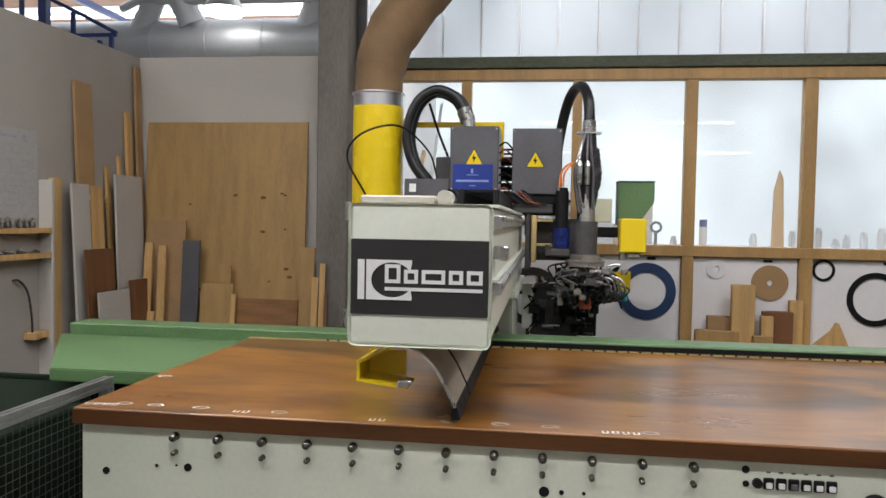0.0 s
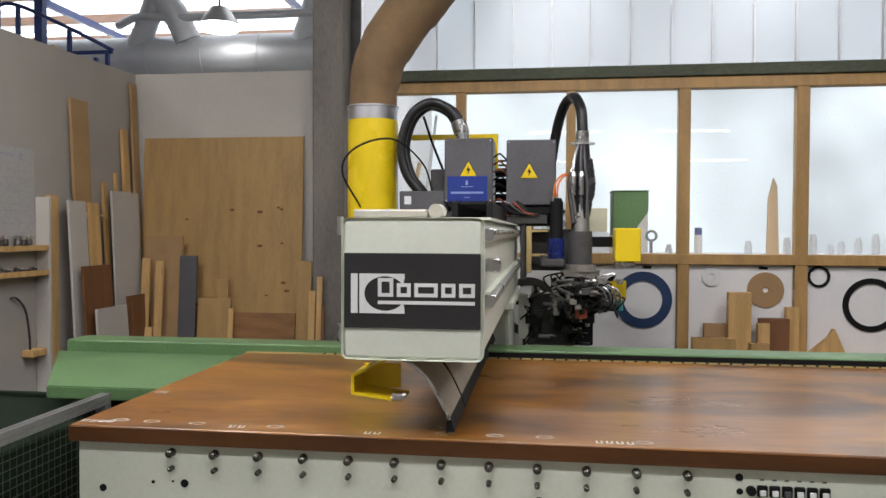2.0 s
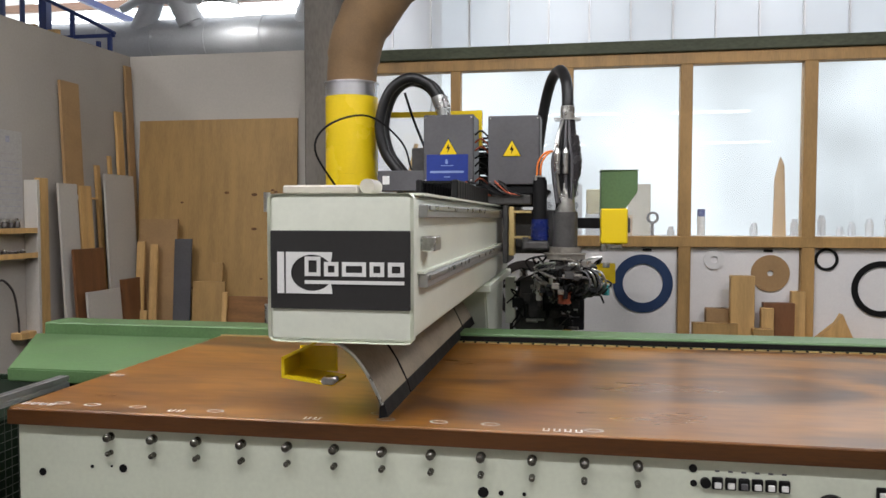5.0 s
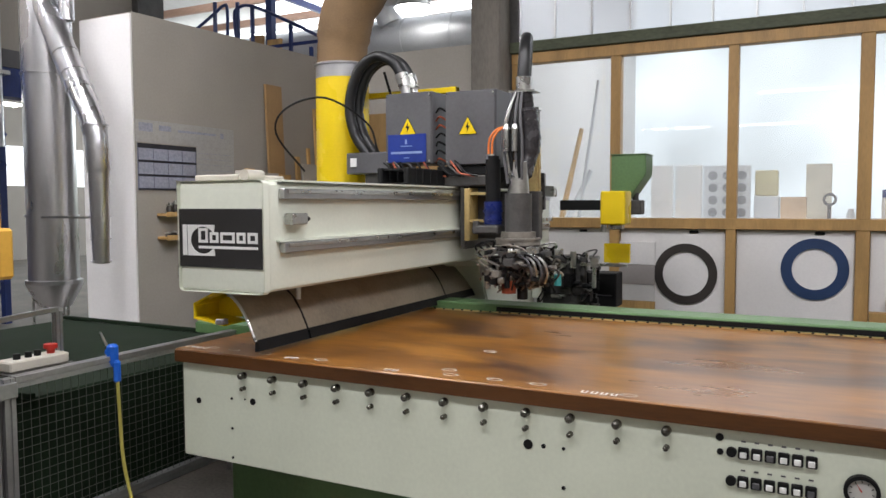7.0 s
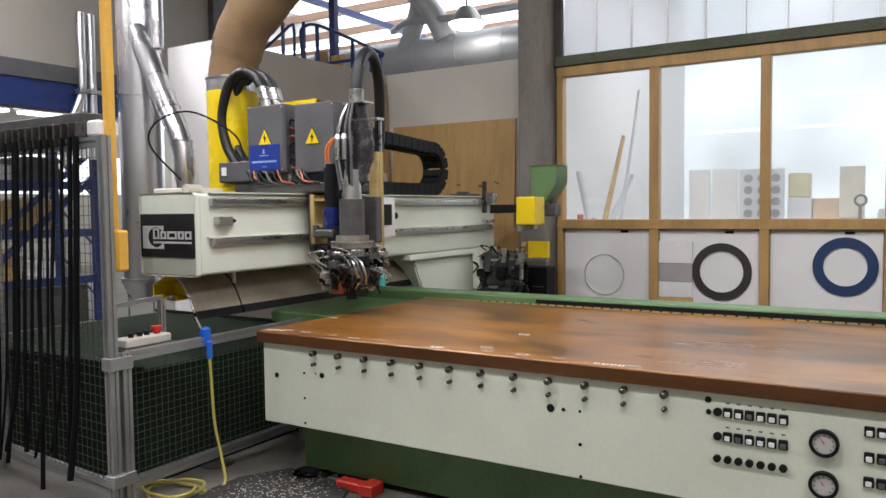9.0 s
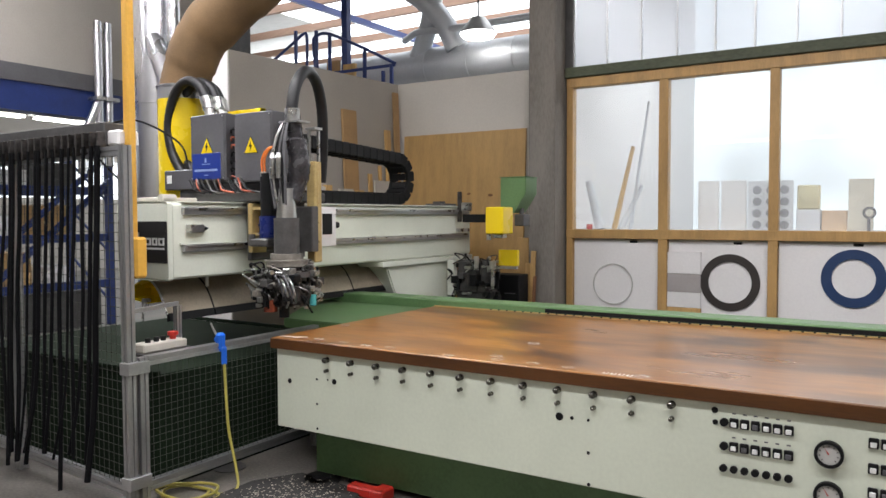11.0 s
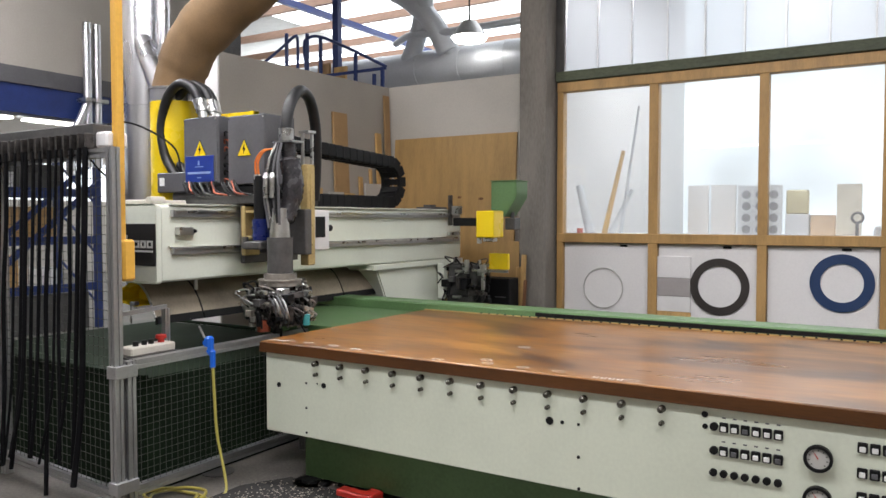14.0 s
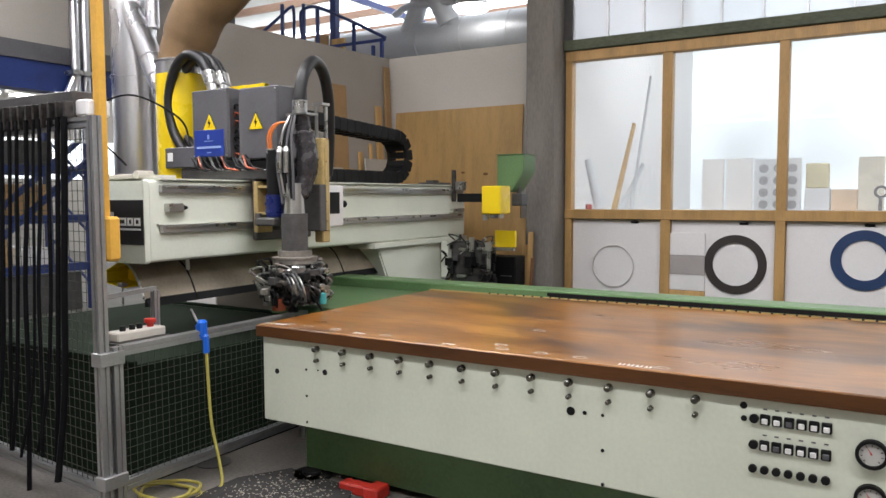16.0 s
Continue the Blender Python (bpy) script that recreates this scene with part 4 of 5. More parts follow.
part("rack_box", bm_box(-2.65, -0.66, 1.765, -0.50, -0.48, 1.88, 0.006), DKGREY, rack_, "grey steel rack box")
part("rack_block", bm_box(-0.52, -0.64, 1.765, -0.42, -0.52, 1.84, 0.01), WALLW, rack_)
srng = random.Random(3)
for i in range(36):
    x = -2.6 + i * 0.06
    part("hook", bm_box(x - 0.008, -0.70, 1.72, x + 0.008, -0.655, 1.83, 0.003), DSTEEL, rack_)
    x += srng.uniform(-0.02, 0.02)
    dx, zb = srng.uniform(-0.10, 0.10), srng.uniform(0.03, 0.25)
    part("strap", bm_tube([(x, -0.70, 1.76), (x + dx * 0.1, -0.71, 1.4), (x - dx * 0.15, -0.73, 1.0), (x + dx * 0.25, -0.74, 0.55), (x + dx, -0.74 - srng.uniform(0, .05), zb)], srng.choice((0.007, 0.009, 0.011, 0.015)), 7, 0, 3), RUBBER, rack_)
bin_ = thing("waste_trough", (-1.5, 0.4, 0), "dark green steel waste trough behind the guard fence", "trough")
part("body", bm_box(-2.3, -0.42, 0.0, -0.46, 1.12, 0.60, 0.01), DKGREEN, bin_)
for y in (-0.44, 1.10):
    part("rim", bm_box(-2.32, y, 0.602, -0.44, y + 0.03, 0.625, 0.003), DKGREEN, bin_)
ctl = thing("control_box", (-0.40, -0.46, 0.75), "ivory push-button control box with red emergency button", "control box")
part("shelf", bm_box(-0.47, -0.60, 0.738, -0.325, -0.30, 0.748), DKGREY, ctl)
part("case", bm_box(-0.44, -0.58, 0.749, -0.34, -0.32, 0.792, 0.006), PALEBOX, ctl, "ivory plastic case")
part("red_button", join(bm_cyl((-0.39, -0.37, 0.792), (-0.39, -0.37, 0.812), 0.016), bm_cyl((-0.39, -0.37, 0.812), (-0.39, -0.37, 0.83), 0.027)), RED, ctl, "red mushroom button")
for y in (-0.52, -0.47, -0.43):
    part("black_button", bm_cyl((-0.39, y, 0.792), (-0.39, y, 0.815), 0.014, n=14), BLACK, ctl)
gun = thing("air_gun", (-0.29, -0.14, 0.70), "blue plastic air gun hanging on the fence rail", "air gun")
part("body", join(bm_box(FX - 0.012, -0.17, 0.70, FX + 0.035, -0.125, 0.80, 0.012), bm_box(FX + 0.025, -0.165, 0.63, FX + 0.05, -0.13, 0.73, 0.01), bm_box(FX - 0.03, -0.16, 0.75, FX + 0.02, -0.13, 0.775, 0.006)), BLUECLIP, gun)
part("nozzle", bm_cyl((FX - 0.02, -0.15, 0.79), (FX - 0.05, -0.16, 0.85), 0.006, n=8), STEEL, gun)
HOSEY = mat("yellow_air_hose", (0.42, 0.36, 0.08), 0.35, var=0.1)
pts = [(FX + 0.04, -0.15, 0.64), (FX + 0.06, -0.16, 0.5), (-0.2, -0.18, 0.3), (-0.14, -0.19, 0.12), (-0.10, -0.22, 0.02), (-0.12, -0.32, 0.012)]
for k in range(22):
    a, r = k * 0.62, 0.13 + 0.02 * math.sin(k * 1.7)
    pts.append((-0.24 + r * 1.1 * math.cos(a), -0.42 + r * math.sin(a), 0.012 + 0.002 * k))
solo("air_hose", bm_tube(pts, 0.0075, 8, 0, 6), HOSEY, "thin yellow air hose hanging from the fence, coiled on the floor", "hose")
pend = thing("pendant_tube", (-0.41, -0.583, 1.13), "orange-yellow square tube hanging from the roof by the fence", "pendant")
part("tube", bm_box(-0.431, -0.604, 1.28, -0.389, -0.562, 6.6, 0.004), YELLOW2, pend)
part("switch_case", bm_box(-0.438, -0.61, 1.12, -0.345, -0.54, 1.32, 0.012), YELLOW2, pend)

# floor clutter
MATT = mat("dark_floor_mat", (0.03, 0.028, 0.026), 0.9, var=0.3, scale=20, bump=0.4)
solo("floor_mat", bm_prism([(-0.12, -0.78), (0.38, -0.74), (0.64, -0.24), (0.46, 0.10), (0.02, 0.14), (-0.12, -0.10)], "z", 0.001, 0.02, 0.006), MATT, "dark rubber floor mat strewn with chips", "floor mat")
CHIP = mat("pale_wood_chips", (0.38, 0.34, 0.28), 0.8, var=0.2)
crng = random.Random(11)
chips = []
for i in range(480):
    x, y, s = crng.gauss(0.22, 0.16), crng.gauss(-0.16, 0.17), crng.uniform(0.002, 0.006)
    bm = bm_box(-s, -s * 0.5, 0, s, s * 0.5, 0.002)
    bm.transform(Matrix.Translation((x, y, 0.0205)) @ Matrix.Rotation(crng.uniform(0, 3.1), 4, "Z"))
    chips.append(bm)
tagged(part("wood_chips", join(*chips), CHIP), "pale wood chips scattered on the mat", "wood chips", kind="stuff")
solo("levelling_pad", join(bm_cyl((0.16, 0.14, 0), (0.16, 0.14, 0.02), 0.10, n=28), bm_cyl((0.16, 0.14, 0.02), (0.16, 0.14, 0.035), 0.05, n=20)), BLACK, "round black levelling pad under the machine", "pad")
solo("machine_jack", join(bm_box(0.40, 0.05, 0.0, 0.60, 0.12, 0.05, 0.008), bm_box(0.56, 0.03, 0.0, 0.64, 0.14, 0.06, 0.008)), RED, "red painted steel foot under the machine base", "machine foot")
solo("drain_cover", bm_cyl((-0.42, 0.02, 0.0005), (-0.42, 0.02, 0.006), 0.09, n=28), DKGREY, "dark round drain cover in the floor", "drain cover")

# ---------------------------------------------------------------- sheets and planks against the partition walls
def board(name, bm, m, label, category="board", group=""):
    return solo(name, bm, m, label, category, group)


def leaning(x0, x1, z1, y_bot, y_top, th=0.02):
    """A sheet leaning against the back wall."""
    return bm_prism([(y_bot, 0.0), (y_bot + th, 0.0), (y_top + th, z1), (y_top, z1)], "x", x0, x1, 0.002)


def leaning_side(y0, y1, z1, x_bot, x_top, th=0.02, z0=0.0):
    """A sheet leaning against the side wall."""
    return bm_prism([(x_bot, z0), (x_bot - th, z0), (x_top - th, z1), (x_top, z1)], "y", y0, y1, 0.002)


ply = board("plywood_sheet", leaning(-1.953, -0.475, 2.286, 3.801, 3.934), PLY, "large spruce plywood sheet leaning on the wall", "wood sheet")
KNOT = mat("dark_knot", (0.16, 0.07, 0.02), 0.6, var=0.2)
krng = random.Random(5)
for i in range(16):
    z, x = krng.uniform(0.75, 1.68), krng.uniform(-1.8, -0.53)
    y = 3.801 + 0.133 * z / 2.286
    b = bm_cyl((x, y + 0.002, z), (x, y - 0.001, z), krng.uniform(0.008, 0.018), n=10)
    b.transform(Matrix.Translation((x, 0, z)) @ Matrix.Diagonal((1.6, 1, 0.8, 1)) @ Matrix.Translation((-x, 0, -z)))
    part("knot", b, KNOT, ply)
for x0, x1, z1, yb, m, lab in ((-1.87, -1.512, 1.414, 3.672, MDF, "brown-edged fibreboard leaning on the plywood"), (-1.843, -1.769, 1.221, 3.58, PINE, "narrow pale pine board leaning on the stack"),
                               (-1.705, -1.636, 1.198, 3.562, PINE, "narrow pale pine board leaning on the stack"), (-1.779, -1.714, 0.634, 3.507, PINE, "short pale pine offcut"),
                               (-1.522, -1.366, 1.244, 3.636, GREY, "dark grey laminate board leaning on the plywood"), (-1.347, -1.053, 0.881, 3.617, PLY, "knotty plywood offcut leaning on the sheet"),
                               (-1.2, -1.099, 1.037, 3.672, PLY, "narrow plywood strip leaning on the sheet"), (-1.035, -0.475, 0.762, 3.599, VENEER, "orange-brown veneered board standing on the floor"),
                               (-1.053, -1.008, 0.799, 3.562, PINE, "pine strip beside the veneered board"), (-0.484, -0.347, 1.203, 3.654, PLY, "tall plywood strip by the column"),
                               (-0.328, -0.273, 0.964, 3.516, PINE, "thin pine lath by the column"), (-0.246, -0.2, 1.083, 3.47, PINE, "thin pine lath by the column"), (-0.181, -0.154, 0.854, 3.378, BROWNB, "thin brown lath by the column")):
    board("board", leaning(x0, x1, z1, yb, yb + 0.10), m, lab, "board", "boards on the back wall")
for y0, y1, z1, m, lab in ((2.965, 3.185, 2.485, MDF, "tall brown plank leaning on the side wall"), (3.68, 3.77, 2.34, PINE, "tall pale plank in the wall corner"), (3.83, 3.92, 2.76, MDF, "tallest plank standing in the wall corner"),
                           (3.569, 3.605, 1.95, PINE, "thin lath in the wall corner"), (3.388, 3.442, 1.859, PINE, "narrow lath beside white sheets")):
    board("plank", leaning_side(y0, y1, z1, -1.92, -2.02, 0.025), m, lab, "plank", "planks on the side wall")
board("sheet", leaning_side(2.825, 3.042, 1.687, -1.868, -1.95, 0.02, 0.0), WALLB, "white laminate sheet standing on edge", "sheet")
board("sheet", leaning_side(3.061, 3.206, 1.678, -1.859, -1.941, 0.02), PINE, "yellowish pine sheet standing on edge", "sheet")
board("sheet", leaning_side(2.834, 3.206, 1.187, -1.778, -1.841), BROWNB, "reddish brown board in front of the sheets", "sheet")
board("sheet", leaning_side(2.861, 3.279, 0.86, -1.696, -1.75), WALLB, "white laminate offcut leaning in front", "sheet")
board("sheet", leaning_side(3.36, 3.769, 1.787, -1.85, -1.923), WALLB, "large white laminate sheet", "sheet")
board("sheet", leaning_side(3.388, 3.814, 0.915, -1.741, -1.805), BROWNB, "dark brown offcut by the wall corner", "sheet")
clampb = thing("wall_clamp", (-2.032, 3.042, 1.587), "pale clamp holding the tall plank", "clamp")
part("arm", bm_box(-2.05, 3.024, 1.573, -1.968, 3.333, 1.591, 0.003), PINE, clampb)
part("pad", bm_box(-1.986, 3.006, 1.56, -1.95, 3.061, 1.605, 0.006), PAPER, clampb)

# shelves with cutters, calendar and sheets on the side wall
SX = -2.05
for z, groups in ((1.342, ((1.80, 3), (2.03, 4), (2.33, 3))), (1.165, ((1.78, 3), (2.0, 5), (2.32, 4)))):
    sh = thing("wall_shelf", (SX + 0.05, 2.15, z), "narrow wooden shelf carrying tool parts on the side wall", "shelf", "tool shelves")
    part("plank", bm_box(SX + 0.002, 1.72, z - 0.02, SX + 0.105, 2.575, z, 0.003), PINE, sh)
    part("lip", bm_box(SX + 0.105, 1.72, z - 0.026, SX + 0.112, 2.575, z + 0.012), PINE, sh)
    for y0, n in groups:
        for i in range(n):
            y, h = y0 + i * 0.058, crng.uniform(0.06, 0.10) if z > 1.3 else crng.uniform(0.02, 0.05)
            c = thing("router_cutter", (SX + 0.05, y, z), "steel router cutter standing on the shelf", "cutter", "cutters")
            part("body", join(bm_cyl((SX + 0.05, y, z), (SX + 0.05, y, z + h * 0.3), 0.022, n=14), bm_cyl((SX + 0.05, y, z + h * 0.3), (SX + 0.05, y, z + h * 0.7), 0.026, 0.018, n=14)), DSTEEL, c)
            part("head", join(bm_cyl((SX + 0.05, y, z + h * 0.7), (SX + 0.05, y, z + h * 0.82), 0.025, n=12), bm_cyl((SX + 0.05, y, z + h * 0.82), (SX + 0.05, y, z + h), 0.010, n=10)), STEEL, c)
solo("shelf_upright", bm_box(SX + 0.002, 2.58, 0.0, SX + 0.11, 2.61, 1.70, 0.003), WALLB, "white board upright ending the shelves", "upright")
solo("shelf_upright", bm_box(SX + 0.002, 2.69, 0.0, SX + 0.05, 2.78, 1.72, 0.003), PINE, "yellowish upright batten beside the shelves", "upright")
CALB = mat("blue_grey_print", (0.16, 0.17, 0.24), 0.6, var=0.08)
BAND = mat("dark_printed_band", (0.03, 0.03, 0.04), 0.6, var=0.1)
PRINT = mat("pale_print", (0.33, 0.34, 0.42), 0.6, var=0.1, scale=60)
cal = thing("wall_calendar", (SX, 1.85, 1.52), "blue-grey printed calendar sheet on the side wall", "calendar")
part("sheet", bm_box(SX + 0.001, 1.553, 1.52, SX + 0.006, 2.132, 1.865), CALB, cal)
for k, (za, zb) in enumerate(((1.832, 1.866), (1.727, 1.741), (1.622, 1.636), (1.519, 1.531))):
    part("band", bm_box(SX + 0.006, 1.553, za, SX + 0.008, 2.132, zb), BAND, cal, "dark printed band")
for za, zb in ((1.745, 1.828), (1.640, 1.723), (1.535, 1.618)):
    for i in range(4):
        part("month", bm_box(SX + 0.006, 1.562 + i * 0.142, za, SX + 0.0075, 1.696 + i * 0.142, zb), PRINT, cal)
post = thing("wall_poster", (SX, 2.1, 1.4), "large pale printed planning sheet on the side wall", "poster")
part("sheet", bm_box(SX + 0.0005, 1.54, 1.875, SX + 0.0035, 2.57, 2.04), PLAN, post)
part("lower_sheet", bm_box(SX + 0.0005, 2.14, 1.42, SX + 0.0035, 2.57, 1.873), PLAN, post)
for a, b, za, zb in ((1.57, 1.70, 1.955, 2.02), (1.76, 1.88, 1.97, 2.01), (1.95, 2.36, 1.972, 1.99), (2.41, 2.45, 1.955, 2.0)):
    part("print_bar", bm_box(SX + 0.0035, a, za, SX + 0.0045, b, zb), PRINT, post)
for k in range(9):
    part("print_line", bm_box(SX + 0.0035, 2.16, 1.46 + k * 0.045, SX + 0.0043, 2.55, 1.463 + k * 0.045), PRINT, post)
solo("wall_hook", bm_tube([(SX + 0.01, 2.30, 0.99), (SX + 0.03, 2.34, 0.985), (SX + 0.05, 2.40, 0.90), (SX + 0.05, 2.44, 0.72), (SX + 0.04, 2.46, 0.60)], 0.008, 8), DSTEEL, "dark bent steel hook on the side wall", "hook")
solo("wall_bracket", bm_box(SX + 0.002, 2.42, 0.56, SX + 0.09, 2.575, 0.61, 0.004), PINE, "small pale wooden bracket on the side wall", "bracket")

# ---------------------------------------------------------------- rings and samples on the boards under the windows
YR = Y0 + 0.044
RINGB, RINGN = mat("dark_blue_ring", (0.014, 0.04, 0.115), 0.5, var=0.08), mat("dark_brown_ring", (0.032, 0.025, 0.022), 0.55, var=0.1)
for x, z, ro, ri, m, lab in ((2.414, 0.907, 0.232, 0.155, RINGB, "flat dark blue ring hung on the white board"), (1.480, 0.836, 0.245, 0.178, RINGN, "flat dark brown ring hung on the white board"),
                             (0.440, 0.778, 0.19, 0.183, DIAL, "thin grey hoop hung on the white board"), (2.955, 1.102, 0.076, 0.028, PAPER, "pale grey washer-like ring on the board"),
                             (3.372, 1.0, 0.142, 0.022, MDF, "tan fibreboard disc with small centre hole"), (3.776, 1.112, 0.086, 0.066, BLACK, "small thin black ring on the board"),
                             (4.17, 0.891, 0.212, 0.168, BLACK, "large thin black ring on the board")):
    solo("ring", bm_ring((x, YR, z), ro, ri, 0.012, n=64), m, lab, "ring", "rings on the boards")
smp = thing("sample_board", (1.086, YR, 0.3), "sample board in three pale grey bands against the panel", "sample board")
for a, b, m in ((0.90, 1.09, WALLW), (0.735, 0.898, mat("taupe_laminate", (0.36, 0.33, 0.32), 0.6, var=0.04)), (0.60, 0.733, PAPER)):
    part("band", bm_box(0.935, YR - 0.022, a, 1.24, YR - 0.004, b, 0.002), m, smp)
part("foot_board", bm_box(0.93, YR - 0.03, 0.0, 1.245, YR - 0.003, 0.598, 0.002), PINE, smp)
for x0, x1, z1, y, m, lab in ((3.05, 3.225, 0.99, 3.72, PINE, "tall pale timber offcut standing on end"), (2.885, 3.06, 0.73, 3.80, MDF, "square brown timber offcut"), (2.77, 3.10, 0.63, 3.68, PLY, "wide plywood offcut lying on edge"),
                              (3.295, 3.52, 0.785, 3.75, BROWNB, "reddish brown timber block"), (3.51, 3.61, 0.87, 3.80, PINE, "tall narrow timber offcut"), (3.27, 3.36, 0.75, 3.70, PINE, "pale timber wedge leaning on a block"), (3.2, 3.34, 0.60, 3.64, PLY, "low plywood block under the windows")):
    solo("timber_offcut", bm_box(x0, y, 0.0, x1, y + 0.07, z1, 0.004), m, lab, "timber offcut", "offcuts under the windows")
solo("timber_offcut", bm_prism([(3.66, 0.5), (3.95, 0.5), (3.86, 0.71), (3.82, 0.64)], "y", 3.76, 3.84, 0.003), PINE, "jagged pale timber offcut", "timber offcut", "offcuts under the windows")
solo("offcut_shelf", bm_box(2.76, 3.62, 0.44, 4.3, Y0 + 0.03, 0.498, 0.003), PINE, "rough shelf board under the offcuts", "shelf")

# ---------------------------------------------------------------- things on the sill of the next room
struct("sill_bench", bm_box(-0.09, Y0 + 0.171, 1.15, 8, 4.65, 1.28), WALLW, "white bench along the other side of the windows", "bench")
HAZE = mat("pale_grey_laminate", (0.62, 0.64, 0.67), 0.6, var=0.04)
for x0, x1, z1, y in ((1.157, 1.335, 1.72, 4.10), (1.355, 1.565, 1.72, 4.11)):
    solo("laminate_panel", bm_box(x0, y, 1.281, x1, y + 0.03, z1, 0.003), PAPER, "white panel standing on the bench", "panel", "panels on the bench")
pb = thing("perforated_panel", (1.75, 4.12, 1.281), "pale panel with rows of grey round holes", "panel")
part("board", bm_box(1.578, 4.12, 1.281, 1.938, 4.14, 1.71, 0.003), HAZE, pb)
for i in range(3):
    for k in range(4):
        part("hole", bm_cyl((1.65 + i * 0.11, 4.122, 1.33 + k * 0.1), (1.65 + i * 0.11, 4.115, 1.33 + k * 0.1), 0.036, n=20), mat("grey_hole", (0.30, 0.31, 0.33), 0.7) if i + k == 0 else bpy.data.materials["grey_hole"], pb)
solo("small_case", bm_box(1.965, 4.1, 1.281, 2.15, 4.22, 1.46, 0.006), HAZE, "pale grey case on the bench", "case")
solo("yellow_case", join(bm_box(1.97, 4.1, 1.461, 2.14, 4.2, 1.665, 0.01), bm_cyl((2.05, 4.1, 1.57), (2.05, 4.09, 1.57), 0.05)), mat("pale_yellow", (0.62, 0.56, 0.35), 0.6), "pale yellow case with a round dial", "case")
solo("wooden_crate", bm_box(2.16, 4.08, 1.281, 2.345, 4.2, 1.452, 0.006), mat("pale_tan", (0.60, 0.44, 0.30), 0.7), "small tan wooden box on the bench", "box")
solo("hook_tool", join(bm_ring((2.505, 4.1, 1.43), 0.05, 0.03, 0.015), bm_box(2.49, 4.085, 1.281, 2.515, 4.1, 1.39)), GREY, "grey ring-headed tool standing on the bench", "tool")
for p, q, r, m in (((0.20, 4.2, 1.281), (0.06, 4.25, 1.75), 0.05, HAZE), ((0.34, 4.2, 1.281), (0.49, 4.3, 2.08), 0.028, PINE), ((0.42, 4.15, 1.281), (0.58, 4.3, 1.7), 0.03, HAZE), ((0.50, 4.2, 1.281), (0.64, 4.3, 2.5), 0.018, HAZE)):
    solo("pole", bm_cyl(p, q, r, r * 0.7, 14), m, "pale pole leaning behind the window", "pole", "poles behind the window")
solo("paint_pot", bm_cyl((0.12, 4.12, 1.281), (0.12, 4.12, 1.33), 0.03), RED, "small red pot on the bench", "pot")
bt = thing("spray_can", (2.88, 4.06, 1.281), "white spray can with dark blue cap", "spray can")
part("can", bm_cyl((2.88, 4.06, 1.281), (2.88, 4.06, 1.44), 0.032, n=18), PAPER, bt)
part("cap", bm_cyl((2.88, 4.06, 1.44), (2.88, 4.06, 1.50), 0.030, n=18), BLUE, bt, "dark blue cap")
solo("wooden_wedge", bm_prism([(3.45, 1.281), (3.55, 1.281), (3.53, 1.85), (3.50, 1.92), (3.46, 1.75)], "y", 4.15, 4.18, 0.003), PINE, "pale wooden wedge leaning behind the window", "wedge")
for i, x in enumerate((2.65, 3.3, 3.62, 3.8, 3.95, 4.05, 4.15, 4.3)):
    solo("jar", join(bm_cyl((x, 4.1 + 0.04 * (i % 3), 1.281), (x, 4.1 + 0.04 * (i % 3), 1.33 + 0.03 * (i % 4)), 0.03), bm_cyl((x, 4.1 + 0.04 * (i % 3), 1.33 + 0.03 * (i % 4)), (x, 4.1 + 0.04 * (i % 3), 1.36 + 0.03 * (i % 4)), 0.02)), HAZE, "pale jar on the bench behind the window", "jar", "jars on the bench")

for x0, x1, z1, y, m, lab in ((2.33, 2.52, 1.72, 4.42, mat("cream_sheet", (0.66, 0.62, 0.52), 0.6), "cream sheet leaning in the next room"), 
                              (4.6, 5.1, 1.9, 4.5, HAZE, "tall pale grey cabinet in the next room")):
    solo("back_sheet", bm_box(x0, y, 1.281, x1, y + 0.04, z1, 0.004), m, lab, "sheet", "sheets in the next room")

# ---------------------------------------------------------------- ducts
duct = thing("suction_duct", (-2.88, 1.45, 0), "large galvanised suction duct with a branch, hung beside the partition", "duct")
DX, DY = -2.88, 1.45
part("main_pipe", bm_cyl((DX, DY, 0.80), (DX, DY, 6.6), 0.182, n=40), GALV, duct)
part("reducer", join(bm_cyl((DX, DY, 0.62), (DX, DY, 0.80), 0.12, 0.205, 40), bm_cyl((DX, DY, 0.80), (DX, DY, 0.83), 0.205, n=40)), GALV, duct, "flared galvanised pipe end")
for z in (1.32, 2.40, 3.3):
    part("clamp_ring", bm_ring((DX, DY, z), 0.193, 0.178, 0.014, "z", 40), GALV, duct)
part("branch_pipe", bm_tube([(-2.80, 1.38, 2.95), (-2.56, 1.34, 2.58), (-2.34, 1.31, 2.24)], 0.092, 24, 0, 4), GALV, duct)
part("elbow", bm_tube([(-2.35, 1.31, 2.26), (-2.24, 1.30, 2.08), (-2.17, 1.30, 1.90), (-2.15, 1.30, 1.64)], [0.09, 0.086, 0.08, 0.074], 24, 0, 5), GALV, duct)
part("drop_pipe", bm_cyl((-2.15, 1.30, 0.99), (-2.15, 1.30, 1.66), 0.058, 0.072, 24), GALV, duct)
for x, z, r in ((-2.18, 1.97, 0.092), (-2.16, 1.80, 0.086), (-2.15, 1.66, 0.082), (-2.15, 1.56, 0.080), (-2.15, 1.32, 0.076), (-2.15, 1.16, 0.074), (-2.15, 1.0, 0.072)):
    part("seam_ring", bm_ring((x, 1.30, z), r, r - 0.02, 0.010, "z", 28), GALV, duct)
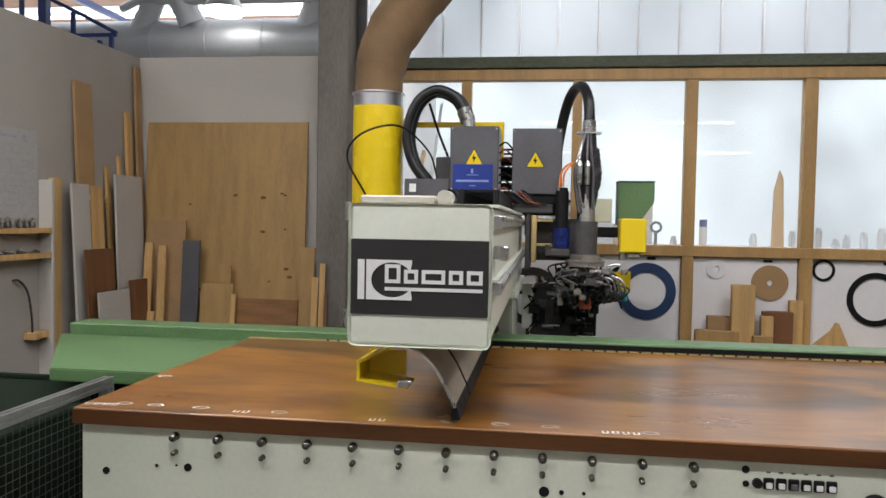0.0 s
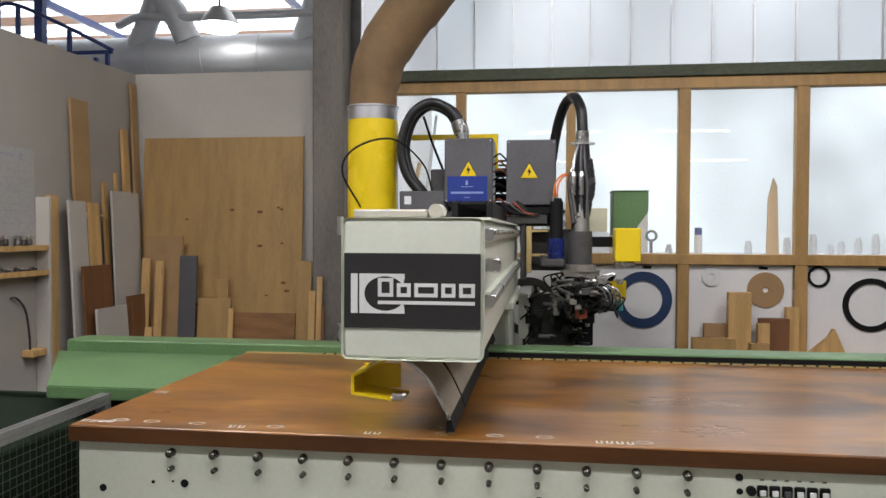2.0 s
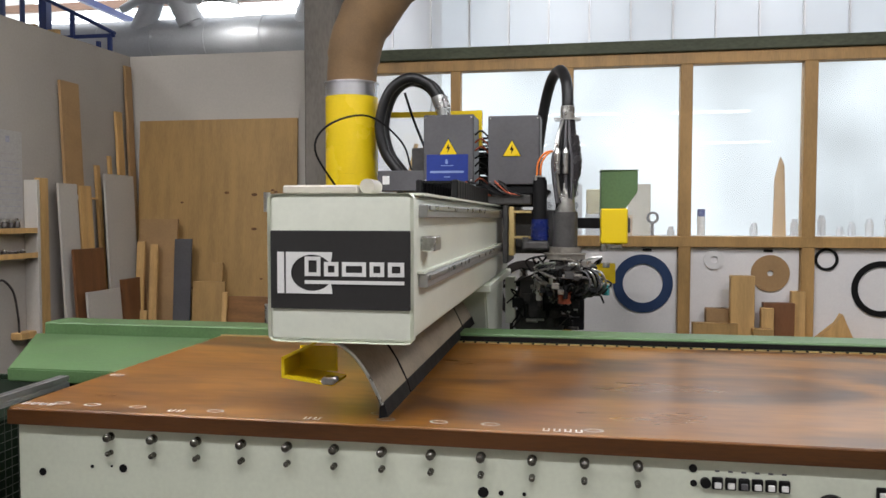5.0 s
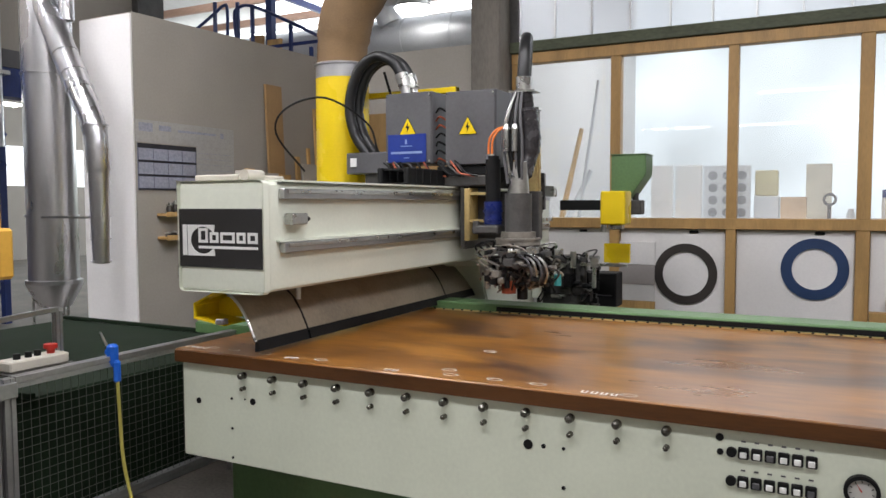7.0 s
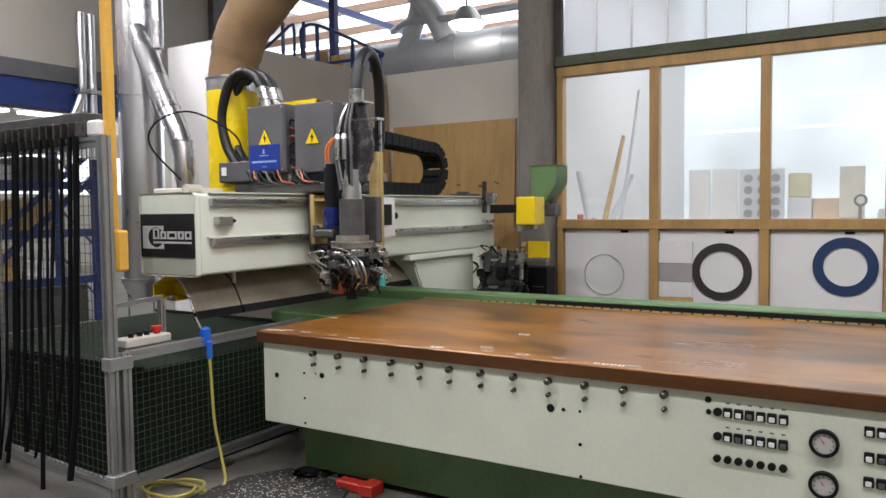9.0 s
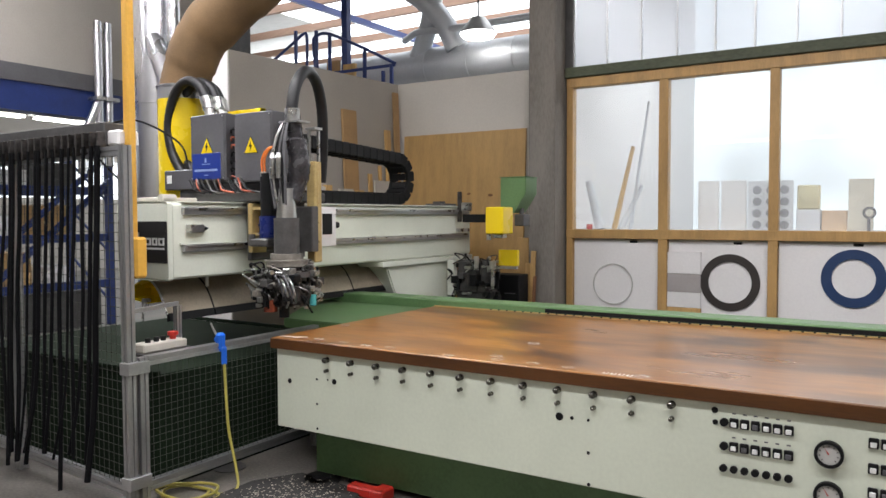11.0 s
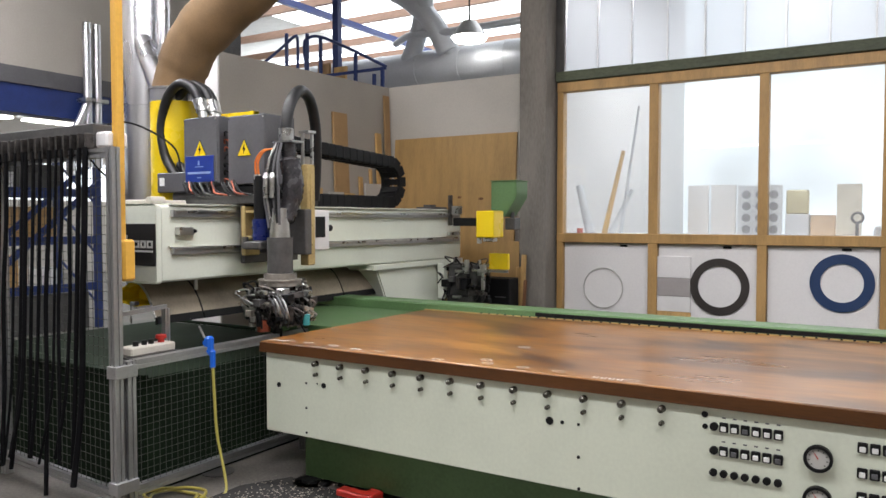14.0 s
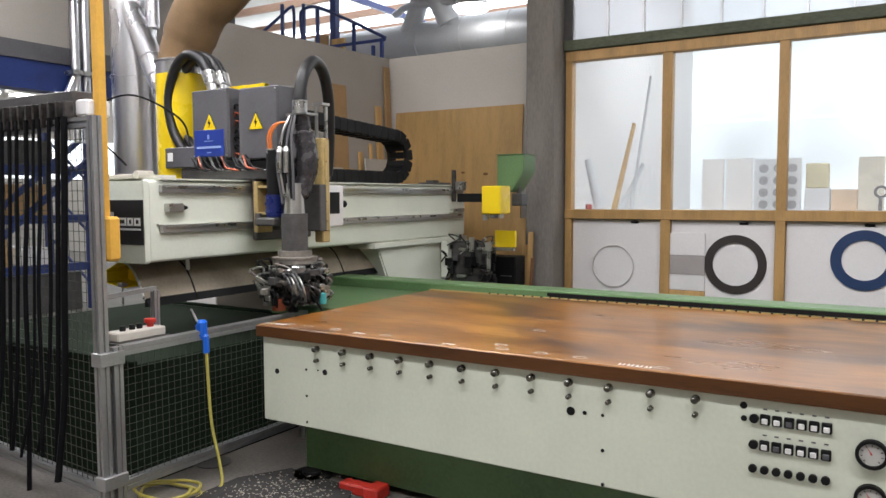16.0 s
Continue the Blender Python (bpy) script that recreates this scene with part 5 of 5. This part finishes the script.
for p, q, r in (((-2.52, 1.335, 2.52), (-2.51, 1.333, 2.505), 0.097), ((-2.42, 1.322, 2.365), (-2.41, 1.32, 2.35), 0.097), ((-2.34, 1.31, 2.245), (-2.332, 1.309, 2.23), 0.097)):
    part("seam_ring", bm_cyl(p, q, r, n=28), GALV, duct)
part("side_pipe", bm_cyl((-2.60, 1.42, 2.78), (-2.60, 1.42, 6.6), 0.055, n=20), GALV, duct)
part("stay", bm_box(DX, 1.29, 1.31, -2.15, 1.31, 1.325), STEEL, duct)
for a in (0, 2.1, 4.2):
    part("leg", bm_cyl((DX + 0.15 * math.cos(a), DY + 0.15 * math.sin(a), 0), (DX + 0.15 * math.cos(a), DY + 0.15 * math.sin(a), 0.80), 0.010, n=8), STEEL, duct)

hd = thing("header_duct", (-2.3, 6.4, 3.6), "wide galvanised header duct under the roof behind the partition", "duct")
part("pipe", bm_cyl((-7.5, 6.4, 3.57), (-0.25, 6.4, 3.57), 0.275, n=36), DULLGALV, hd)
for x in (-4.6, -3.9, -3.2, -2.5, -1.8, -1.1, -0.5):
    b = bm_cyl((x, 6.4, 3.57), (x + 0.035, 6.4, 3.57), 0.283, n=36)
    part("band", b, DULLGALV, hd)
for x, t in ((-3.4, 0.5), (-2.55, -0.5), (-1.3, 0.35)):
    part("riser", bm_tube([(x, 6.3, 3.65), (x + t * 0.5, 6.2, 4.0), (x + t, 6.0, 4.45), (x + t * 1.1, 5.9, 5.2), (x + t * 1.1, 5.9, 6.6)], 0.13, 20, 0.02, 6), DULLGALV, hd)
part("cross_pipe", bm_tube([(-3.6, 6.3, 3.98), (-3.2, 6.1, 4.02), (-2.6, 6.05, 3.98), (-0.3, 6.1, 4.0)], 0.05, 16, 0.02, 6), DULLGALV, hd)
part("flex_pipe", bm_tube([(-4.2, 5.9, 5.0), (-3.6, 5.95, 4.75), (-3.1, 6.0, 4.45), (-2.8, 6.1, 4.1), (-2.65, 6.2, 3.75)], 0.15, 20, 0.02, 6), DULLGALV, hd)

hb = thing("high_bay_lamp", (-2.05, 5.75, 3.75), "lit high-bay lamp with a wide aluminium reflector", "ceiling lamp")
part("reflector", bm_cyl((-2.05, 5.75, 3.78), (-2.05, 5.75, 3.98), 0.24, 0.10, 32), ALU, hb)
part("lens", bm_cyl((-2.05, 5.75, 3.73), (-2.05, 5.75, 3.779), 0.20, 0.235, 32), TUBEGLOW, hb, "bright glowing lens")
part("cord", bm_cyl((-2.05, 5.75, 3.98), (-2.05, 5.75, 6.6), 0.012, n=8), BLACK, hb)

# ---------------------------------------------------------------- mezzanine with blue railing, roof members
mz = thing("blue_railing", (-3.9, 5.6, 2.9), "blue painted steel stair railing behind the partition", "railing")
part("deck", bm_box(-7.0, 5.2, 2.78, -3.25, 6.0, 2.9), GREY, mz, "grey deck plate")
for x, zt in ((-3.26, 3.48), (-3.40, 3.40), (-3.72, 3.72), (-4.35, 4.0), (-4.6, 4.1), (-5.0, 4.15)):
    part("upright", bm_box(x - 0.022, 5.48, 2.9, x + 0.022, 5.52, zt, 0.003), BLUESTEEL, mz)
part("handrail", bm_tube([(-3.2, 5.5, 3.48), (-3.72, 5.5, 3.74), (-4.35, 5.5, 4.02), (-4.6, 5.5, 4.02), (-4.66, 5.5, 3.9), (-4.6, 5.5, 3.4)], 0.022, 10, 0, 4), BLUESTEEL, mz)
part("handrail", bm_tube([(-4.8, 5.5, 3.3), (-4.78, 5.5, 4.0), (-4.86, 5.5, 4.08), (-5.1, 5.5, 3.95), (-6.2, 5.5, 3.4)], 0.022, 10, 0, 4), BLUESTEEL, mz)
part("mid_rail", bm_box(-4.4, 5.49, 3.44, -3.2, 5.51, 3.48), BLUESTEEL, mz)
part("low_rail", bm_box(-5.2, 5.49, 3.18, -3.3, 5.51, 3.21), BLUESTEEL, mz)
part("tall_post", bm_box(-4.3, 5.7, 2.9, -4.2, 5.8, 6.6, 0.004), BLUESTEEL, mz)
for i, x in enumerate((-4.55, -4.30)):
    solo("stacked_board", bm_prism([(x, 2.9), (x + 0.22, 2.9), (x + 0.28, 3.66 - 0.06 * i), (x + 0.06, 3.66 - 0.06 * i)], "y", 5.6 + 0.06 * i, 5.65 + 0.06 * i, 0.003), MDF if i == 0 else PINE, "brown board leaning by the blue railing", "board")
RAFT = mat("pinkish_roof_timber", (0.42, 0.27, 0.20), 0.7, var=0.1, stretch=(1, 1, 4))
for i, y in enumerate((7.6, 9.2, 10.8, 12.4, 14.0)):
    struct(f"rafter_{i + 1}", bm_box(-16, y, 5.82, 0, y + 0.10, 5.98), RAFT, "pinkish timber roof beam", "beam")
for i, x in enumerate((-7.5, -3.0)):
    struct(f"purlin_{i + 1}", bm_box(x, 6.8, 5.55, x + 0.08, 15.8, 5.68), BLUESTEEL, "blue steel roof member", "beam")

# far hall on the other side: fascia, blue beam and racks
struct("mezzanine_fascia", bm_box(-5.3, -8, 3.01, -5.1, 4.2, 6.6), WALL, "pale panelled fascia over the side aisle", "wall")
struct("fascia_band", bm_box(-5.32, -8, 2.83, -5.06, 4.2, 3.008), GREY, "grey steel band under the fascia", "beam")
struct("aisle_beam", bm_box(-5.30, -8, 2.53, -5.08, 4.2, 2.828), BLUESTEEL, "dark blue steel beam", "beam")
struct("aisle_column", bm_box(-5.35, 4.2, 0, -5.0, 4.6, 6.6), DKGREY, "dark steel column", "column")
# Added glowing strip that gives the brightness under the blue beam.
struct("backdrop_aisle_fill", bm_box(-15.98, -6, 1.9, -15.95, 12, 2.9), glow("aisle_fill_glow", (0.9, 0.95, 1.0), 1.6), "glowing strip added for brightness at the far end", "backdrop")
rack = thing("pallet_rack", (-6.6, 1.0, 0), "dark blue steel pallet rack loaded with goods", "pallet rack")
for y in (-2.2, -0.4, 1.4, 3.2):
    for x in (-6.2, -7.1):
        part("upright", bm_box(x - 0.04, y - 0.04, 0, x + 0.04, y + 0.04, 2.43, 0.003), BLUESTEEL, rack)
    for z in (0.3, 0.95, 1.6):
        part("brace", bm_cyl((-6.2, y, z), (-7.1, y, z + 0.6), 0.018, n=8), BLUESTEEL, rack)
for z in (0.55, 1.15, 1.75):
    for x in (-6.2, -7.1):
        part("beam", bm_box(x - 0.025, -2.2, z - 0.05, x + 0.025, 3.2, z + 0.05), BLUESTEEL, rack)
for a in (-2.2, -0.4, 1.4):
    part("diagonal", bm_cyl((-6.15, a, 0.4), (-6.15, a + 1.8, 1.9), 0.045, n=8), BLUESTEEL, rack)
    part("diagonal", bm_cyl((-6.12, a, 0.75), (-6.12, a + 1.8, 2.25), 0.04, n=8), BLUESTEEL, rack)
grng = random.Random(9)
for z in (0.6, 1.2, 1.8):
    for k in range(7):
        y = -2.0 + k * 0.72
        w, h = grng.uniform(0.3, 0.6), grng.uniform(0.15, 0.4)
        solo("storage_box", bm_box(-6.95, y, z, -6.25, y + w, z + h, 0.01), grng.choice([PAPER, MDF, DKGREY, PINE, DKGREY, BLUESTEEL]), "packed goods on the pallet rack shelf", "goods", "goods on the rack")
for y0, y1, hh, m, lab in ((-2.15, -1.1, 0.45, MDF, "tan board stack on the floor under the rack"), (-1.0, 0.3, 0.48, DKGREY, "dark crate on the floor under the rack"), (0.45, 1.7, 0.46, MDF, "tan board stack on the floor under the rack"), (1.85, 3.1, 0.48, DKGREY, "dark crate on the floor under the rack")):
    solo("storage_crate", bm_box(-7.0, y0, 0.0, -6.25, y1, hh, 0.01), m, lab, "goods", "goods under the rack")
cd = thing("conduit_pair", (-4.95, 2.3, 1.9), "pair of galvanised conduits on the fascia", "conduit")
for y in (2.28, 2.40):
    part("pipe", bm_cyl((-4.97, y, 2.0), (-4.97, y, 3.6), 0.045, n=16), GALV, cd)
part("bend", bm_tube([(-4.97, 2.28, 2.72), (-4.97, 2.18, 2.5), (-4.97, 2.08, 2.3), (-4.97, 2.06, 1.9)], 0.045, 14), GALV, cd)
part("clamp", bm_box(-5.05, 2.2, 2.72, -4.88, 2.48, 2.76), STEEL, cd)

# ---------------------------------------------------------------- motion
STOPS = [(0, 1.41, 2.58), (4.7, 1.41, 2.58), (5.2, 1.34, 2.36), (6, 0.999, 2.03), (6.5, 0.752, 1.84), (7, 0.508, 1.635), (7.5, 0.276, 1.415), (8, 0.062, 1.19), (8.5, -0.20, 0.985), (9, -0.43, 0.78), (9.5, -0.665, 0.59),
         (9.8, -0.77, 0.51), (10.1, -0.795, 0.49), (12.5, -0.795, 0.49), (13, -0.795, 0.50), (14, -0.795, 0.52), (14.5, -0.795, 0.545), (15, -0.796, 0.58), (15.5, -0.798, 0.63), (16, -0.80, 0.67)]
DROP = [(0, 0.0), (10.4, 0.0), (10.6, -0.005), (11, -0.055), (11.5, -0.125), (11.9, -0.15), (12.2, -0.155), (16, -0.155)]


def chain_pose(s, y):
    """The pose of a link at arc length s from the carriage, when that stands at y."""
    r, z0 = 0.17, 1.56
    bend = 1.42 + y / 2 + 0.62
    up = bend - (y + 0.55)
    if s < up:
        sag = 0.10 * (1 - s / max(up, 0.01))
        return pose(-0.10, y + 0.55 + s, z0 + 2 * r + sag * 0.6, 0, 0, 0)
    if s < up + math.pi * r:
        a = (s - up) / r
        return pose(-0.10, bend + r * math.sin(a), z0 + r + r * math.cos(a), -math.degrees(a), 0, 0)
    return pose(-0.10, bend - (s - up - math.pi * r), z0, -180, 0, 0)


def motions():
    walk(gantry, [(t, pose(x, 0, 0)) for t, x, y in STOPS])
    walk(carriage, [(t, pose(x, y, 0)) for t, x, y in STOPS])
    walk(spindle, [(t, pose(0, 0, z)) for t, z in DROP])
    walk(pipe, [(t, pose(x, 0, 0)) for t, x in ((0, -0.14), (4.9, -0.14), (6, -0.13), (7, -0.07), (8, -0.02), (9, 0.03), (11, 0.06), (16, 0.05))])
    walk(hose, [(t, pose(-0.87, 0.22, 2.31, 0, a, 0)) for t, a in ((0, 2), (4.9, 2), (6, 0), (8, 2), (9, 10), (10.1, 19), (16, 19))])
    times = [0, 4.7, 5.0, 5.3, 5.6, 5.8] + [6 + 0.25 * i for i in range(17)] + [10.3, 12.5, 13.5, 14.5, 15.2, 16]
    for i, link in enumerate(links):
        rows = []
        for t in times:
            a, b = next((p, q) for p, q in zip(STOPS, STOPS[1:]) if p[0] <= t <= q[0])
            y = a[2] + (b[2] - a[2]) * (t - a[0]) / (b[0] - a[0])
            rows.append((t, chain_pose(LINK * (i + 0.5), y)))
        walk(link, rows)


motions()
